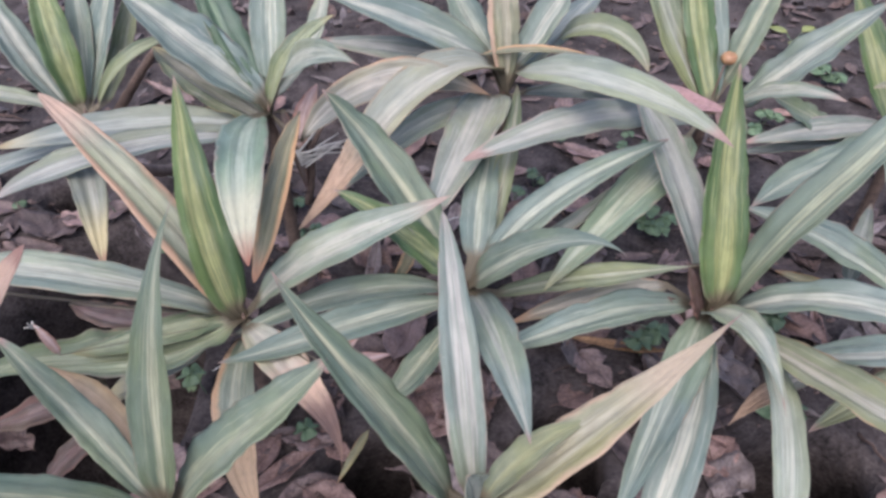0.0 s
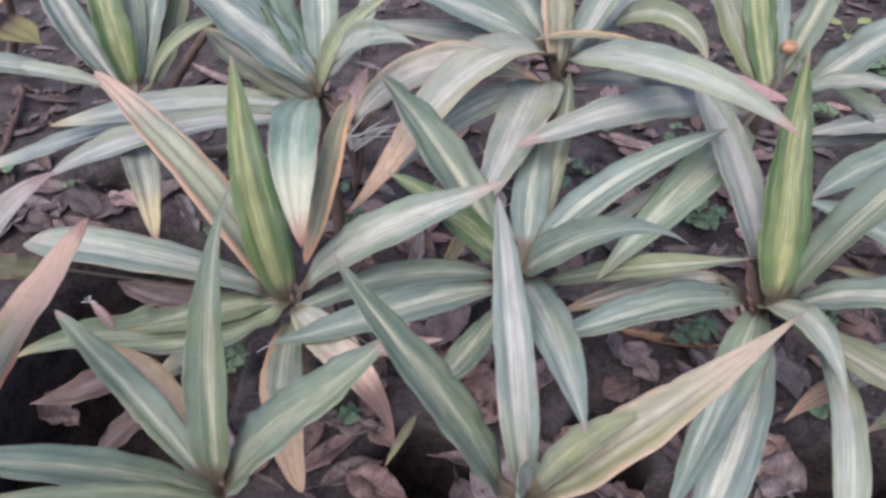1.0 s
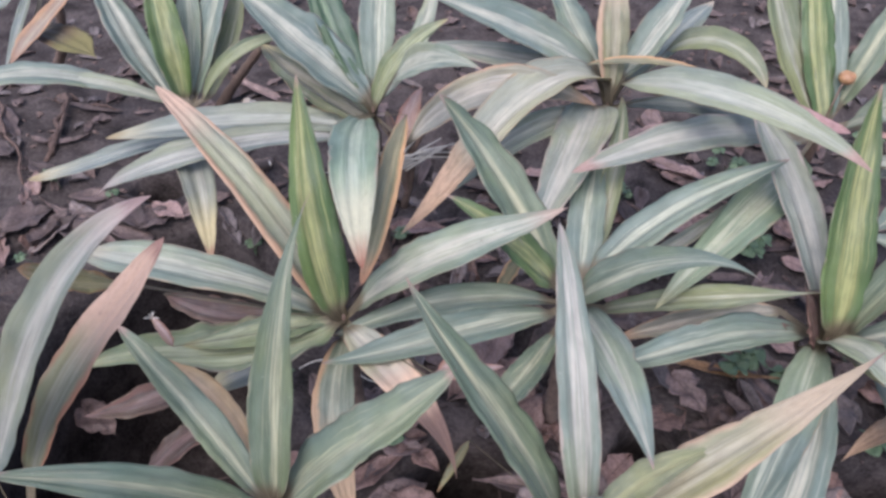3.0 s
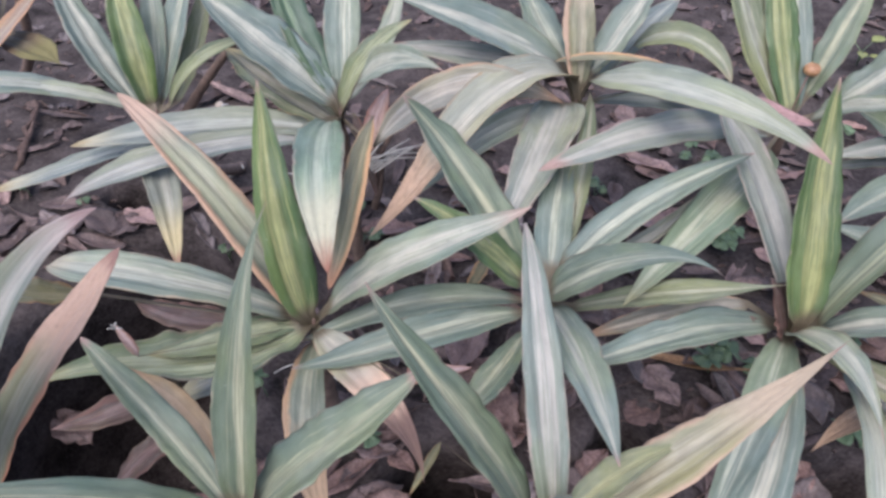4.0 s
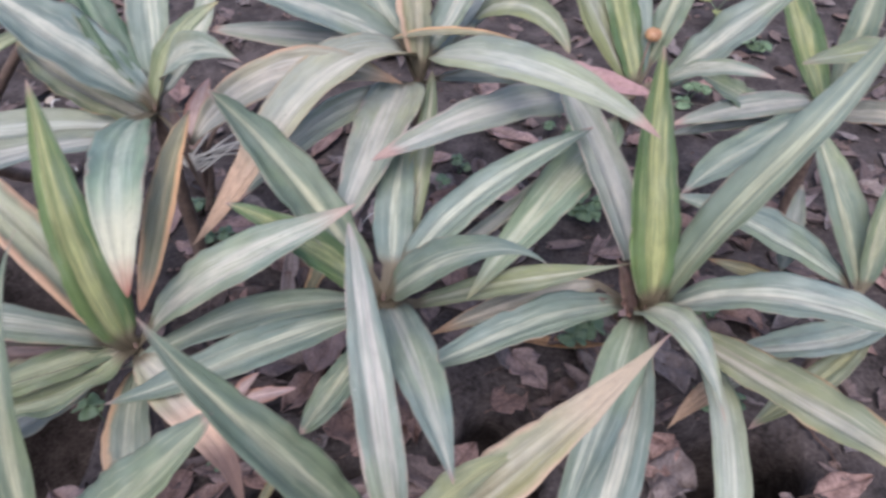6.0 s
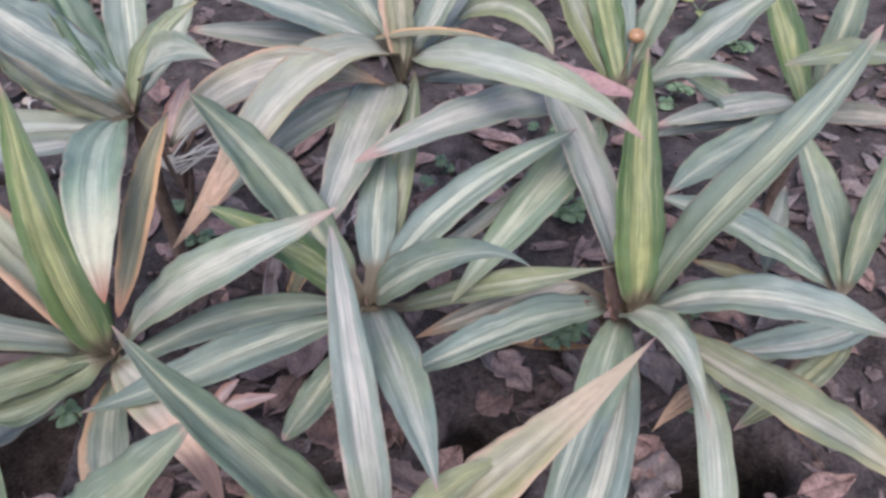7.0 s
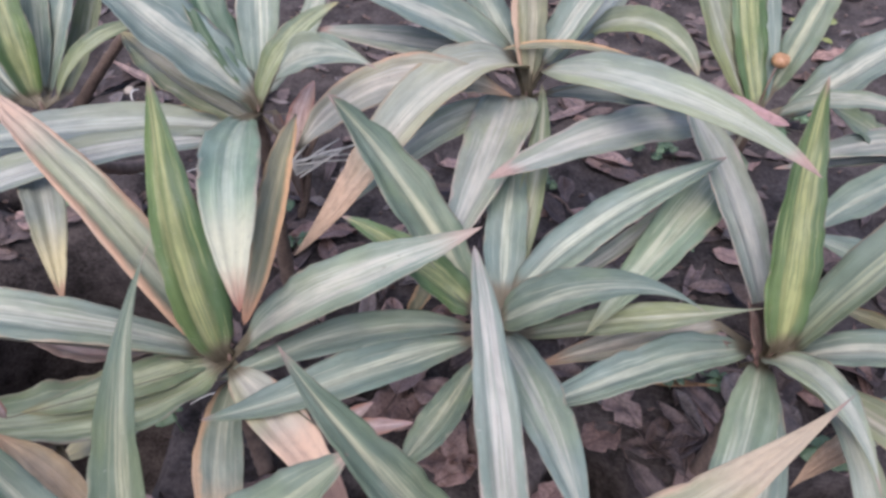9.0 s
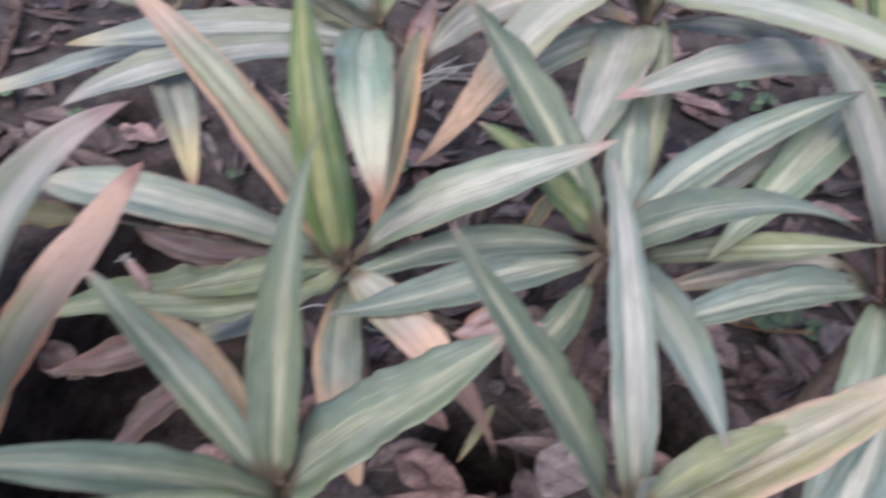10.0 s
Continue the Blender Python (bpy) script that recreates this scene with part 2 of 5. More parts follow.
ORANGE, PINK = (0.57, 0.37, 0.24), (0.54, 0.35, 0.3)
LEAF = {
    "lime": leaf_material("leaf_lime", (0.068, 0.125, 0.05), (0.47, 0.47, 0.22), 0.5, 0.75),
    "teal": leaf_material("leaf_teal", (0.122, 0.175, 0.146), (0.53, 0.54, 0.41), 0.24, 0.6),
    "tealwhite": leaf_material("leaf_teal_white", (0.135, 0.187, 0.16), (0.55, 0.54, 0.44), 0.36, 0.6),
    "green": leaf_material("leaf_green", (0.108, 0.156, 0.112), (0.51, 0.5, 0.34), 0.24, 0.6),
    "whitestreak": leaf_material("leaf_white_streaked", (0.15, 0.205, 0.16), (0.56, 0.54, 0.45), 0.6, 0.9, edge_width=0.04, tip=(0.52, 0.37, 0.31), tip_from=0.8, spots=0.6, tip_dark=0.8),
    "olivepale": leaf_material("leaf_pale_olive", (0.15, 0.18, 0.105), (0.47, 0.43, 0.35), 0.42, 0.8, edge=(0.44, 0.31, 0.17), edge_width=0.08, tip=(0.42, 0.36, 0.19), tip_from=0.78, tip_dark=0.8),
    "deadolive": leaf_material("leaf_dead_olive", (0.1, 0.07, 0.045), (0.17, 0.13, 0.07), 0.4, 0.7, edge=(0.12, 0.07, 0.04), edge_width=0.2, tip=(0.2, 0.18, 0.07), tip_from=0.45, rough=0.6, tip_dark=0.8),
    "greycream": leaf_material("leaf_grey_cream_ended", (0.145, 0.185, 0.17), (0.41, 0.43, 0.37), 0.34, 0.6, tip=(0.45, 0.43, 0.31), tip_from=0.72, tip_dark=0.8, last=(0.46, 0.38, 0.22)),
    "pinktip": leaf_material("leaf_pink_grey_ended", (0.15, 0.19, 0.165), (0.45, 0.44, 0.4), 0.4, 0.7, fade=0.2, tip=(0.47, 0.4, 0.37), tip_from=0.74, tip_dark=0.8, last=(0.4, 0.29, 0.28), spots=0.4),
    "yellowtip": leaf_material("leaf_yellow_ended", (0.16, 0.19, 0.165), (0.44, 0.44, 0.37), 0.4, 0.7, tip=(0.5, 0.44, 0.25), tip_from=0.62, tip_dark=0.85, last=(0.5, 0.31, 0.2), spots=0.4),
    "tealtan": leaf_material("leaf_teal_tan_edged", (0.15, 0.2, 0.165), (0.53, 0.52, 0.42), 0.42, 0.8, edge=(0.5, 0.4, 0.28), edge_width=0.08, tip=(0.48, 0.43, 0.32), tip_from=0.8, tip_dark=0.85),
    "pale": leaf_material("leaf_pale", (0.185, 0.225, 0.19), (0.5, 0.48, 0.415), 0.46, 0.6, edge=(0.5, 0.42, 0.36), edge_width=0.12, tip_from=0.88),
    "greystripe": leaf_material("leaf_grey_striped", (0.135, 0.185, 0.155), (0.48, 0.455, 0.4), 0.42, 0.6, edge=(0.42, 0.36, 0.31), edge_width=0.1, tip=(0.46, 0.36, 0.34), tip_from=0.86, fade=0.25),
    "streak": leaf_material("leaf_streaked", (0.12, 0.165, 0.1), (0.46, 0.48, 0.3), 0.75, 0.95, edge_width=0.06, tip=(0.5, 0.42, 0.2), tip_from=0.84),
    "palestreak": leaf_material("leaf_pale_streaked", (0.2, 0.25, 0.2), (0.55, 0.55, 0.45), 0.5, 0.9, tip_from=0.88),
    "greyteal": leaf_material("leaf_grey_teal", (0.145, 0.185, 0.17), (0.39, 0.41, 0.36), 0.3, 0.6, tip=(0.48, 0.41, 0.32), tip_from=0.9),
    "olive": leaf_material("leaf_olive", (0.14, 0.175, 0.1), (0.5, 0.49, 0.38), 0.28, 0.6, tip=(0.5, 0.38, 0.25), tip_from=0.86),
    "palegreen": leaf_material("leaf_pale_green", (0.155, 0.215, 0.135), (0.53, 0.54, 0.4), 0.42, 0.9, tip=(0.52, 0.46, 0.25), tip_from=0.85),
    "dryedge": leaf_material("leaf_dry_edged", (0.17, 0.205, 0.155), (0.47, 0.45, 0.33), 0.3, 0.7, edge=ORANGE, edge_width=0.4, tip=(0.54, 0.39, 0.29), tip_from=0.66, spots=0.5, tip_dark=0.75),
    "dryteal": leaf_material("leaf_teal_dry_edged", (0.14, 0.2, 0.165), (0.46, 0.47, 0.36), 0.3, 0.6, edge=(0.6, 0.42, 0.24), edge_width=0.28, tip=(0.6, 0.46, 0.26), tip_from=0.72, spots=0.4),
    "peach": leaf_material("leaf_peach_dry", (0.3, 0.33, 0.28), (0.6, 0.57, 0.48), 0.6, 0.6, edge=(0.6, 0.42, 0.3), edge_width=0.12, tip=(0.74, 0.53, 0.38), tip_from=0.24, rough=0.55, spots=0.5, tip_dark=0.85, last=(0.4, 0.25, 0.19), last_from=0.52),
    "limepeach": leaf_material("leaf_lime_peach", (0.19, 0.203, 0.128), (0.46, 0.42, 0.315), 0.34, 0.9, edge=(0.56, 0.4, 0.28), edge_width=0.26, tip=(0.46, 0.375, 0.27), tip_from=0.5, tip_dark=0.8, last=(0.34, 0.23, 0.21)),
    "pink": leaf_material("leaf_pink_dry", (0.24, 0.25, 0.2), (0.48, 0.42, 0.34), 0.4, 0.7, edge=(0.44, 0.28, 0.27), edge_width=0.3, tip=(0.43, 0.265, 0.255), tip_from=0.5, spots=0.5),
    "paleorange": leaf_material("leaf_pale_orange_edged", (0.21, 0.225, 0.19), (0.56, 0.51, 0.42), 0.45, 0.7, edge=ORANGE, edge_width=0.13, tip=(0.47, 0.3, 0.19), tip_from=0.74, spots=0.5, tip_dark=0.75),
    "tealtip": leaf_material("leaf_teal_cream_tip", (0.14, 0.215, 0.17), (0.48, 0.53, 0.42), 0.3, 0.6, edge=(0.56, 0.44, 0.35), edge_width=0.08, tip=(0.52, 0.52, 0.38), tip_from=0.55, spots=0.3, tip_dark=0.85, last=(0.4, 0.17, 0.11), last_from=0.84),
    "orangeend": leaf_material("leaf_orange_ended", (0.25, 0.28, 0.22), (0.58, 0.55, 0.45), 0.45, 0.9, edge=(0.5, 0.38, 0.24), edge_width=0.12, tip=(0.46, 0.32, 0.22), tip_from=0.56, spots=0.5),
    "deadpink": leaf_material("leaf_dead_pink", (0.4, 0.27, 0.24), (0.55, 0.42, 0.38), 0.4, 0.8, edge=(0.4, 0.2, 0.15), edge_width=0.3, tip=(0.5, 0.33, 0.3), tip_from=0.8, rough=0.6, spots=0.4),
    "deadbrown": leaf_material("leaf_dead_brown", (0.09, 0.056, 0.048), (0.2, 0.13, 0.115), 0.3, 0.9, edge=(0.16, 0.085, 0.065), edge_width=0.35, tip=(0.27, 0.17, 0.15), tip_from=0.8, rough=0.6, spots=0.4),
    "peachtip": leaf_material("leaf_peach_ended", (0.17, 0.195, 0.13), (0.46, 0.43, 0.33), 0.4, 0.8, edge=(0.4, 0.2, 0.13), edge_width=0.28, tip=(0.54, 0.38, 0.29), tip_from=0.46, spots=0.9, tip_dark=0.8, last=(0.38, 0.22, 0.18)),
    "tealorange": leaf_material("leaf_teal_orange_ended", (0.145, 0.19, 0.145), (0.46, 0.46, 0.34), 0.34, 0.8, edge=(0.6, 0.41, 0.25), edge_width=0.22, tip=(0.62, 0.43, 0.26), tip_from=0.45, spots=0.3, tip_dark=0.8),
    "limeteal": leaf_material("leaf_lime_teal", (0.122, 0.17, 0.132), (0.45, 0.46, 0.31), 0.34, 0.7),
    "dulllime": leaf_material("leaf_dull_lime", (0.14, 0.17, 0.11), (0.42, 0.41, 0.22), 0.3, 0.6, tip_from=0.9),
    "rust": leaf_material("leaf_rust_dry", (0.34, 0.24, 0.18), (0.42, 0.36, 0.26), 0.25, 0.7, edge=(0.56, 0.33, 0.19), edge_width=0.5, tip=(0.42, 0.25, 0.17), tip_from=0.75, rough=0.55, spots=0.4),
    "darkgreen": leaf_material("leaf_dark_green", (0.05, 0.098, 0.06), (0.17, 0.25, 0.14), 0.1, 0.5),
    "ochre": leaf_material("leaf_ochre_dry", (0.42, 0.3, 0.17), (0.58, 0.41, 0.25), 0.5, 0.8, edge=(0.5, 0.31, 0.17), edge_width=0.3, tip=(0.42, 0.26, 0.17), tip_from=0.8, rough=0.6, spots=0.4),
    "yellow": leaf_material("leaf_yellowed", (0.2, 0.19, 0.1), (0.33, 0.3, 0.17), 0.4, 0.8, edge=(0.3, 0.17, 0.08), edge_width=0.2, tip=(0.35, 0.2, 0.1), tip_from=0.8, spots=0.6),
    "brownedge": leaf_material("leaf_brown_edged", (0.21, 0.21, 0.135), (0.36, 0.33, 0.21), 0.22, 0.6, edge=(0.66, 0.41, 0.22), edge_width=0.46, tip=(0.38, 0.19, 0.11), tip_from=0.8, rough=0.55),
}


def plain_material(name, dark, light, scale, rough=0.8, bump=0.5, depth=0.002, vary=0.25, fine=8.0, ribs=False):
    """A matt natural surface with variation at two scales, and from object to object."""
    m = Nodes(name)
    co = m.coords()[0]
    shift = m.math("MULTIPLY", m.random(), 37.0)
    n = m.tree.nodes.new("ShaderNodeVectorMath")
    n.operation = "ADD"
    m.put(n.inputs[0], co)
    m.put(n.inputs[1], m.vec(shift, shift, shift))
    a, b = m.noise(n.outputs[0], scale, 4.0, 0.6), m.noise(n.outputs[0], scale * fine, 3.0, 0.6)
    fac = m.step(m.math("ADD", m.math("MULTIPLY", a, 0.6), m.math("MULTIPLY", b, 0.4)), 0.3, 0.7)
    col = m.mix(fac, dark, light)
    gain = m.math("ADD", 1.0 - vary, m.math("MULTIPLY", m.random(), 2 * vary))
    col = m.mix(1.0, col, m.vec(gain, gain, gain), "MULTIPLY")
    if ribs:
        part = m.tree.nodes.new("ShaderNodeSeparateXYZ")
        m.put(part.inputs[0], co)
        off = m.math("ABSOLUTE", part.outputs[1])
        mid = m.math("SUBTRACT", 1.0, m.step(off, 0.0006, 0.0022))
        herring = m.math("FRACT", m.math("MULTIPLY", m.math("SUBTRACT", part.outputs[0], m.math("MULTIPLY", off, 0.9)), 85.0))
        rib = m.math("SUBTRACT", 1.0, m.step(m.math("ABSOLUTE", m.math("SUBTRACT", herring, 0.5)), 0.03, 0.11))
        rot = m.noise(n.outputs[0], scale * 1.6, 3.0, 0.7)
        col = m.mix(m.math("MULTIPLY", m.step(rot, 0.55, 0.68), 0.55), col, tuple(0.45 * c for c in dark))
        col = m.mix(m.math("MAXIMUM", m.math("MULTIPLY", mid, 0.55), m.math("MULTIPLY", rib, 0.22)), col, tuple(0.6 * c for c in dark))
    m.put(m.bsdf.inputs["Base Color"], col)
    m.bsdf.inputs["Roughness"].default_value = rough
    m.bsdf.inputs["Specular IOR Level"].default_value = 0.5 if rough < 0.8 else 0.15
    m.bump(m.math("ADD", a, m.math("MULTIPLY", b, 0.6)), bump, depth)
    return m.mat


SOIL = plain_material("soil", (0.014, 0.0115, 0.011), (0.097, 0.081, 0.078), 14.0, 0.9, 0.9, 0.006, 0.0, 9.0)
STEM = plain_material("cane_bark", (0.075, 0.05, 0.04), (0.2, 0.14, 0.11), 60.0, 0.75, 0.6, 0.002)
DRY = [
    plain_material("dry_leaf_mauve", (0.08, 0.055, 0.05), (0.24, 0.17, 0.155), 22.0, 0.6, 0.5, 0.002, 0.3, ribs=True),
    plain_material("dry_leaf_brown", (0.1, 0.057, 0.048), (0.29, 0.188, 0.16), 26.0, 0.65, 0.5, 0.002, 0.3, ribs=True),
    plain_material("dry_leaf_grey", (0.115, 0.088, 0.083), (0.26, 0.212, 0.198), 20.0, 0.65, 0.5, 0.002, 0.25, ribs=True),
    plain_material("dry_leaf_ochre", (0.16, 0.085, 0.04), (0.36, 0.21, 0.1), 24.0, 0.65, 0.5, 0.002, 0.25, ribs=True),
    plain_material("dry_leaf_pink", (0.16, 0.1, 0.088), (0.34, 0.235, 0.21), 24.0, 0.6, 0.5, 0.002, 0.2, ribs=True),
    # about half as bright as the mauve; back left leaves and much of the scatter
    plain_material("dry_leaf_dark", (0.038, 0.027, 0.026), (0.125, 0.09, 0.084), 24.0, 0.7, 0.6, 0.002, 0.3, ribs=True),
]
CRUMBLE = [
    plain_material("litter_mauve", (0.05, 0.036, 0.034), (0.17, 0.125, 0.118), 40.0, 0.7, 0.5, 0.002, 0.0),
    plain_material("litter_brown", (0.045, 0.03, 0.026), (0.15, 0.1, 0.085), 46.0, 0.7, 0.5, 0.002, 0.0),
    plain_material("litter_grey", (0.06, 0.05, 0.05), (0.19, 0.16, 0.155), 34.0, 0.7, 0.5, 0.002, 0.0),
]
CLOVER = plain_material("clover_green", (0.06, 0.1, 0.05), (0.13, 0.195, 0.105), 60.0, 0.5, 0.3, 0.001, 0.25)
TWIG = plain_material("twig_bark", (0.05, 0.034, 0.028), (0.15, 0.105, 0.09), 70.0, 0.85, 0.6, 0.002, 0.3)
HUSK = plain_material("seed_husk", (0.2, 0.17, 0.14), (0.42, 0.37, 0.31), 90.0, 0.7, 0.4, 0.001, 0.1)
STRAW = plain_material("straw", (0.42, 0.4, 0.36), (0.7, 0.68, 0.62), 60.0, 0.6, 0.3, 0.001, 0.1)
BERRY = plain_material("berry_skin", (0.26, 0.13, 0.065), (0.46, 0.27, 0.15), 70.0, 0.4, 0.2, 0.001, 0.1)


# ---- builders ----
def mesh_part(name, verts, faces, material, parent=None, uvs=None, label=""):
    data = bpy.data.meshes.new(name)
    data.from_pydata([tuple(v) for v in verts], [], faces)
    if uvs is not None:
        layer = data.uv_layers.new(name="UVMap")
        layer.data.foreach_set("uv", np.asarray(uvs, dtype=float)[[i for f in faces for i in f]].ravel())
    data.materials.append(material)
    data.polygons.foreach_set("use_smooth", [True] * len(data.polygons))
    data.update()
    ob = new(name, data)
    if parent is not None:
        ob.parent = parent
    return tagged(ob, label)


def shell(rows, normals, thick):
    """A closed thin sheet from a grid of points (n x m x 3): vertices and faces."""
    n, k = rows.shape[:2]
    top, under = (rows + normals * thick / 2).reshape(-1, 3), (rows - normals * thick / 2).reshape(-1, 3)
    faces = []
    for i in range(n - 1):
        for j in range(k - 1):
            a, b, c, d = i * k + j, i * k + j + 1, (i + 1) * k + j + 1, (i + 1) * k + j
            faces.append((a, b, c, d))
            faces.append((d + n * k, c + n * k, b + n * k, a + n * k))
    ring = [j for j in range(k)] + [i * k + k - 1 for i in range(1, n)] + [(n - 1) * k + j for j in range(k - 2, -1, -1)] + [i * k for i in range(n - 2, 0, -1)]
    for a, b in zip(ring, ring[1:] + ring[:1]):
        faces.append((b, a, a + n * k, b + n * k))
    return np.vstack([top, under]), faces


def tube(points, radii, sides=8):
    """A closed tapered tube along points."""
    pts = np.asarray(points, float)
    verts, faces = [], []
    for i, p in enumerate(pts):
        d = pts[min(i + 1, len(pts) - 1)] - pts[max(i - 1, 0)]
        d = d / (np.linalg.norm(d) + 1e-9)
        a = np.cross(d, (0.31, 0.93, 0.2))
        a /= np.linalg.norm(a)
        b = np.cross(d, a)
        for s in range(sides):
            w = 2 * math.pi * s / sides
            verts.append(p + radii[i] * (a * math.cos(w) + b * math.sin(w)))
    for i in range(len(pts) - 1):
        for s in range(sides):
            t = (s + 1) % sides
            faces.append((i * sides + s, i * sides + t, (i + 1) * sides + t, (i + 1) * sides + s))
    faces.append(tuple(range(sides - 1, -1, -1)))
    faces.append(tuple((len(pts) - 1) * sides + s for s in range(sides)))
    return verts, faces


def hollow(x, y):
    """Depth of the hollows between the plants, exaggerated so that they turn dark."""
    deep = 0.0
    for hx, hy, rx, ry, d, _ in HOLLOWS:
        q = ((x - hx) / rx) ** 2 + ((y - hy) / ry) ** 2
        deep = max(deep, d * math.exp(-(q**4)))
    return deep


# depth and flare exceed the real dips: the shape supplies the deep shade
HOLLOWS = [(-0.09, 0.6, 0.078, 0.066, 0.45, 0.75), (-0.68, 0.75, 0.22, 0.36, 0.78, 0.4), (-0.83, 1.29, 0.06, 0.045, 0.3, 0.6), (0.205, 0.65, 0.055, 0.08, 0.4, 0.75), (0.56, 0.6, 0.1, 0.06, 0.45, 0.75), (0.3, 0.52, 0.09, 0.05, 0.4, 0.75)]


def ground_height(x, y):
    near = math.exp(-((x / 3.5) ** 2 + ((y - 1.0) / 3.5) ** 2))
    lumps = 0.03 * noise.noise((x * 3.1, y * 3.1, 0.3)) + 0.014 * noise.noise((x * 11.0, y * 11.0, 2.0)) + 0.008 * noise.noise((x * 34.0, y * 34.0, 5.0))
    return near * (lumps + 0.02 - hollow(x, y))


def fill(lo, hi, step, far):
    inner = list(np.arange(lo, hi + step / 2, step))
    ext, g = [], step
    while sum(ext) < far:
        ext.append(g)
        g *= 1.5
    steps = np.cumsum(ext)
    return [lo - s for s in steps[::-1]] + inner + [inner[-1] + s for s in steps]


gx, gy = fill(-1.5, 1.6, 0.017, 400.0), fill(0.0, 2.7, 0.017, 400.0)


def ground_point(x, y):
    """A point of the ground; the hollows widen below their rims, an added undercut that keeps light out."""
    best, d = None, 0.0
    for hx, hy, rx, ry, deep, flare in HOLLOWS:
        q = ((x - hx) / rx) ** 2 + ((y - hy) / ry) ** 2
        share = math.exp(-(q**4))
        if share * deep > d:
            best, d = (hx, hy, share, flare), share * deep
    if best is None or best[2] < 0.1:
        return (x, y, ground_height(x, y))
    k = best[3] * min(1.0, (best[2] - 0.1) / 0.5)
    return (x + (x - best[0]) * k, y + (y - best[1]) * k, ground_height(x, y))


g_verts = [ground_point(x, y) for y in gy for x in gx]
g_faces = [(j * len(gx) + i, j * len(gx) + i + 1, (j + 1) * len(gx) + i + 1, (j + 1) * len(gx) + i) for j in range(len(gy) - 1) for i in range(len(gx) - 1)]
tagged(mesh_part("ground", g_verts, g_faces, SOIL), "dark crumbly garden soil with hollows and lumps", "ground", kind="structure")


def cordyline(crown, lean=(0.0, 0.0), label="variegated cordyline plant with striped leaves on a brown cane"):
    """A plant: an Empty on the ground, with its cane. The leaves follow one by one."""
    x, y, z = crown
    foot = ground_height(x + lean[0], y + lean[1]) - 0.01
    plant = tagged(new("cordyline_plant"), label, "plant", group="cordylines in the bed")
    plant.location = (x, y, foot)
    rng = random.Random(round(x * 1000) * 7 + round(y * 1000))
    h, bx, by = z - foot, lean[0] + rng.uniform(-0.02, 0.02), lean[1] + rng.uniform(-0.02, 0.02)
    pts, radii = [], []
    for i in range(25):
        s = i / 24
        pts.append((bx * (1 - s) ** 2, by * (1 - s) ** 2, s * (h - 0.002)))
        radii.append((0.0135 - 0.004 * s) * (1.0 + (0.1 if i % 2 else -0.06)) * min(1.0, (24.6 - i) / 4))
    v, f = tube(pts, radii, 10)
    mesh_part("cane", v, f, STEM, plant)
    return plant, Vector((0, 0, h)), rng


def blade_profile(c, peak, taper, neck):
    """Share of the full width along a blade: it swells from its neck to the peak and tapers to the tip."""
    rise = neck + (1 - neck) * np.sin(np.pi / 2 * np.clip(c / peak, 0, 1))
    fall = np.cos(np.pi / 2 * np.clip((c - peak) / (1 - peak), 0, 1)) ** taper
    return np.where(c < peak, rise, fall)


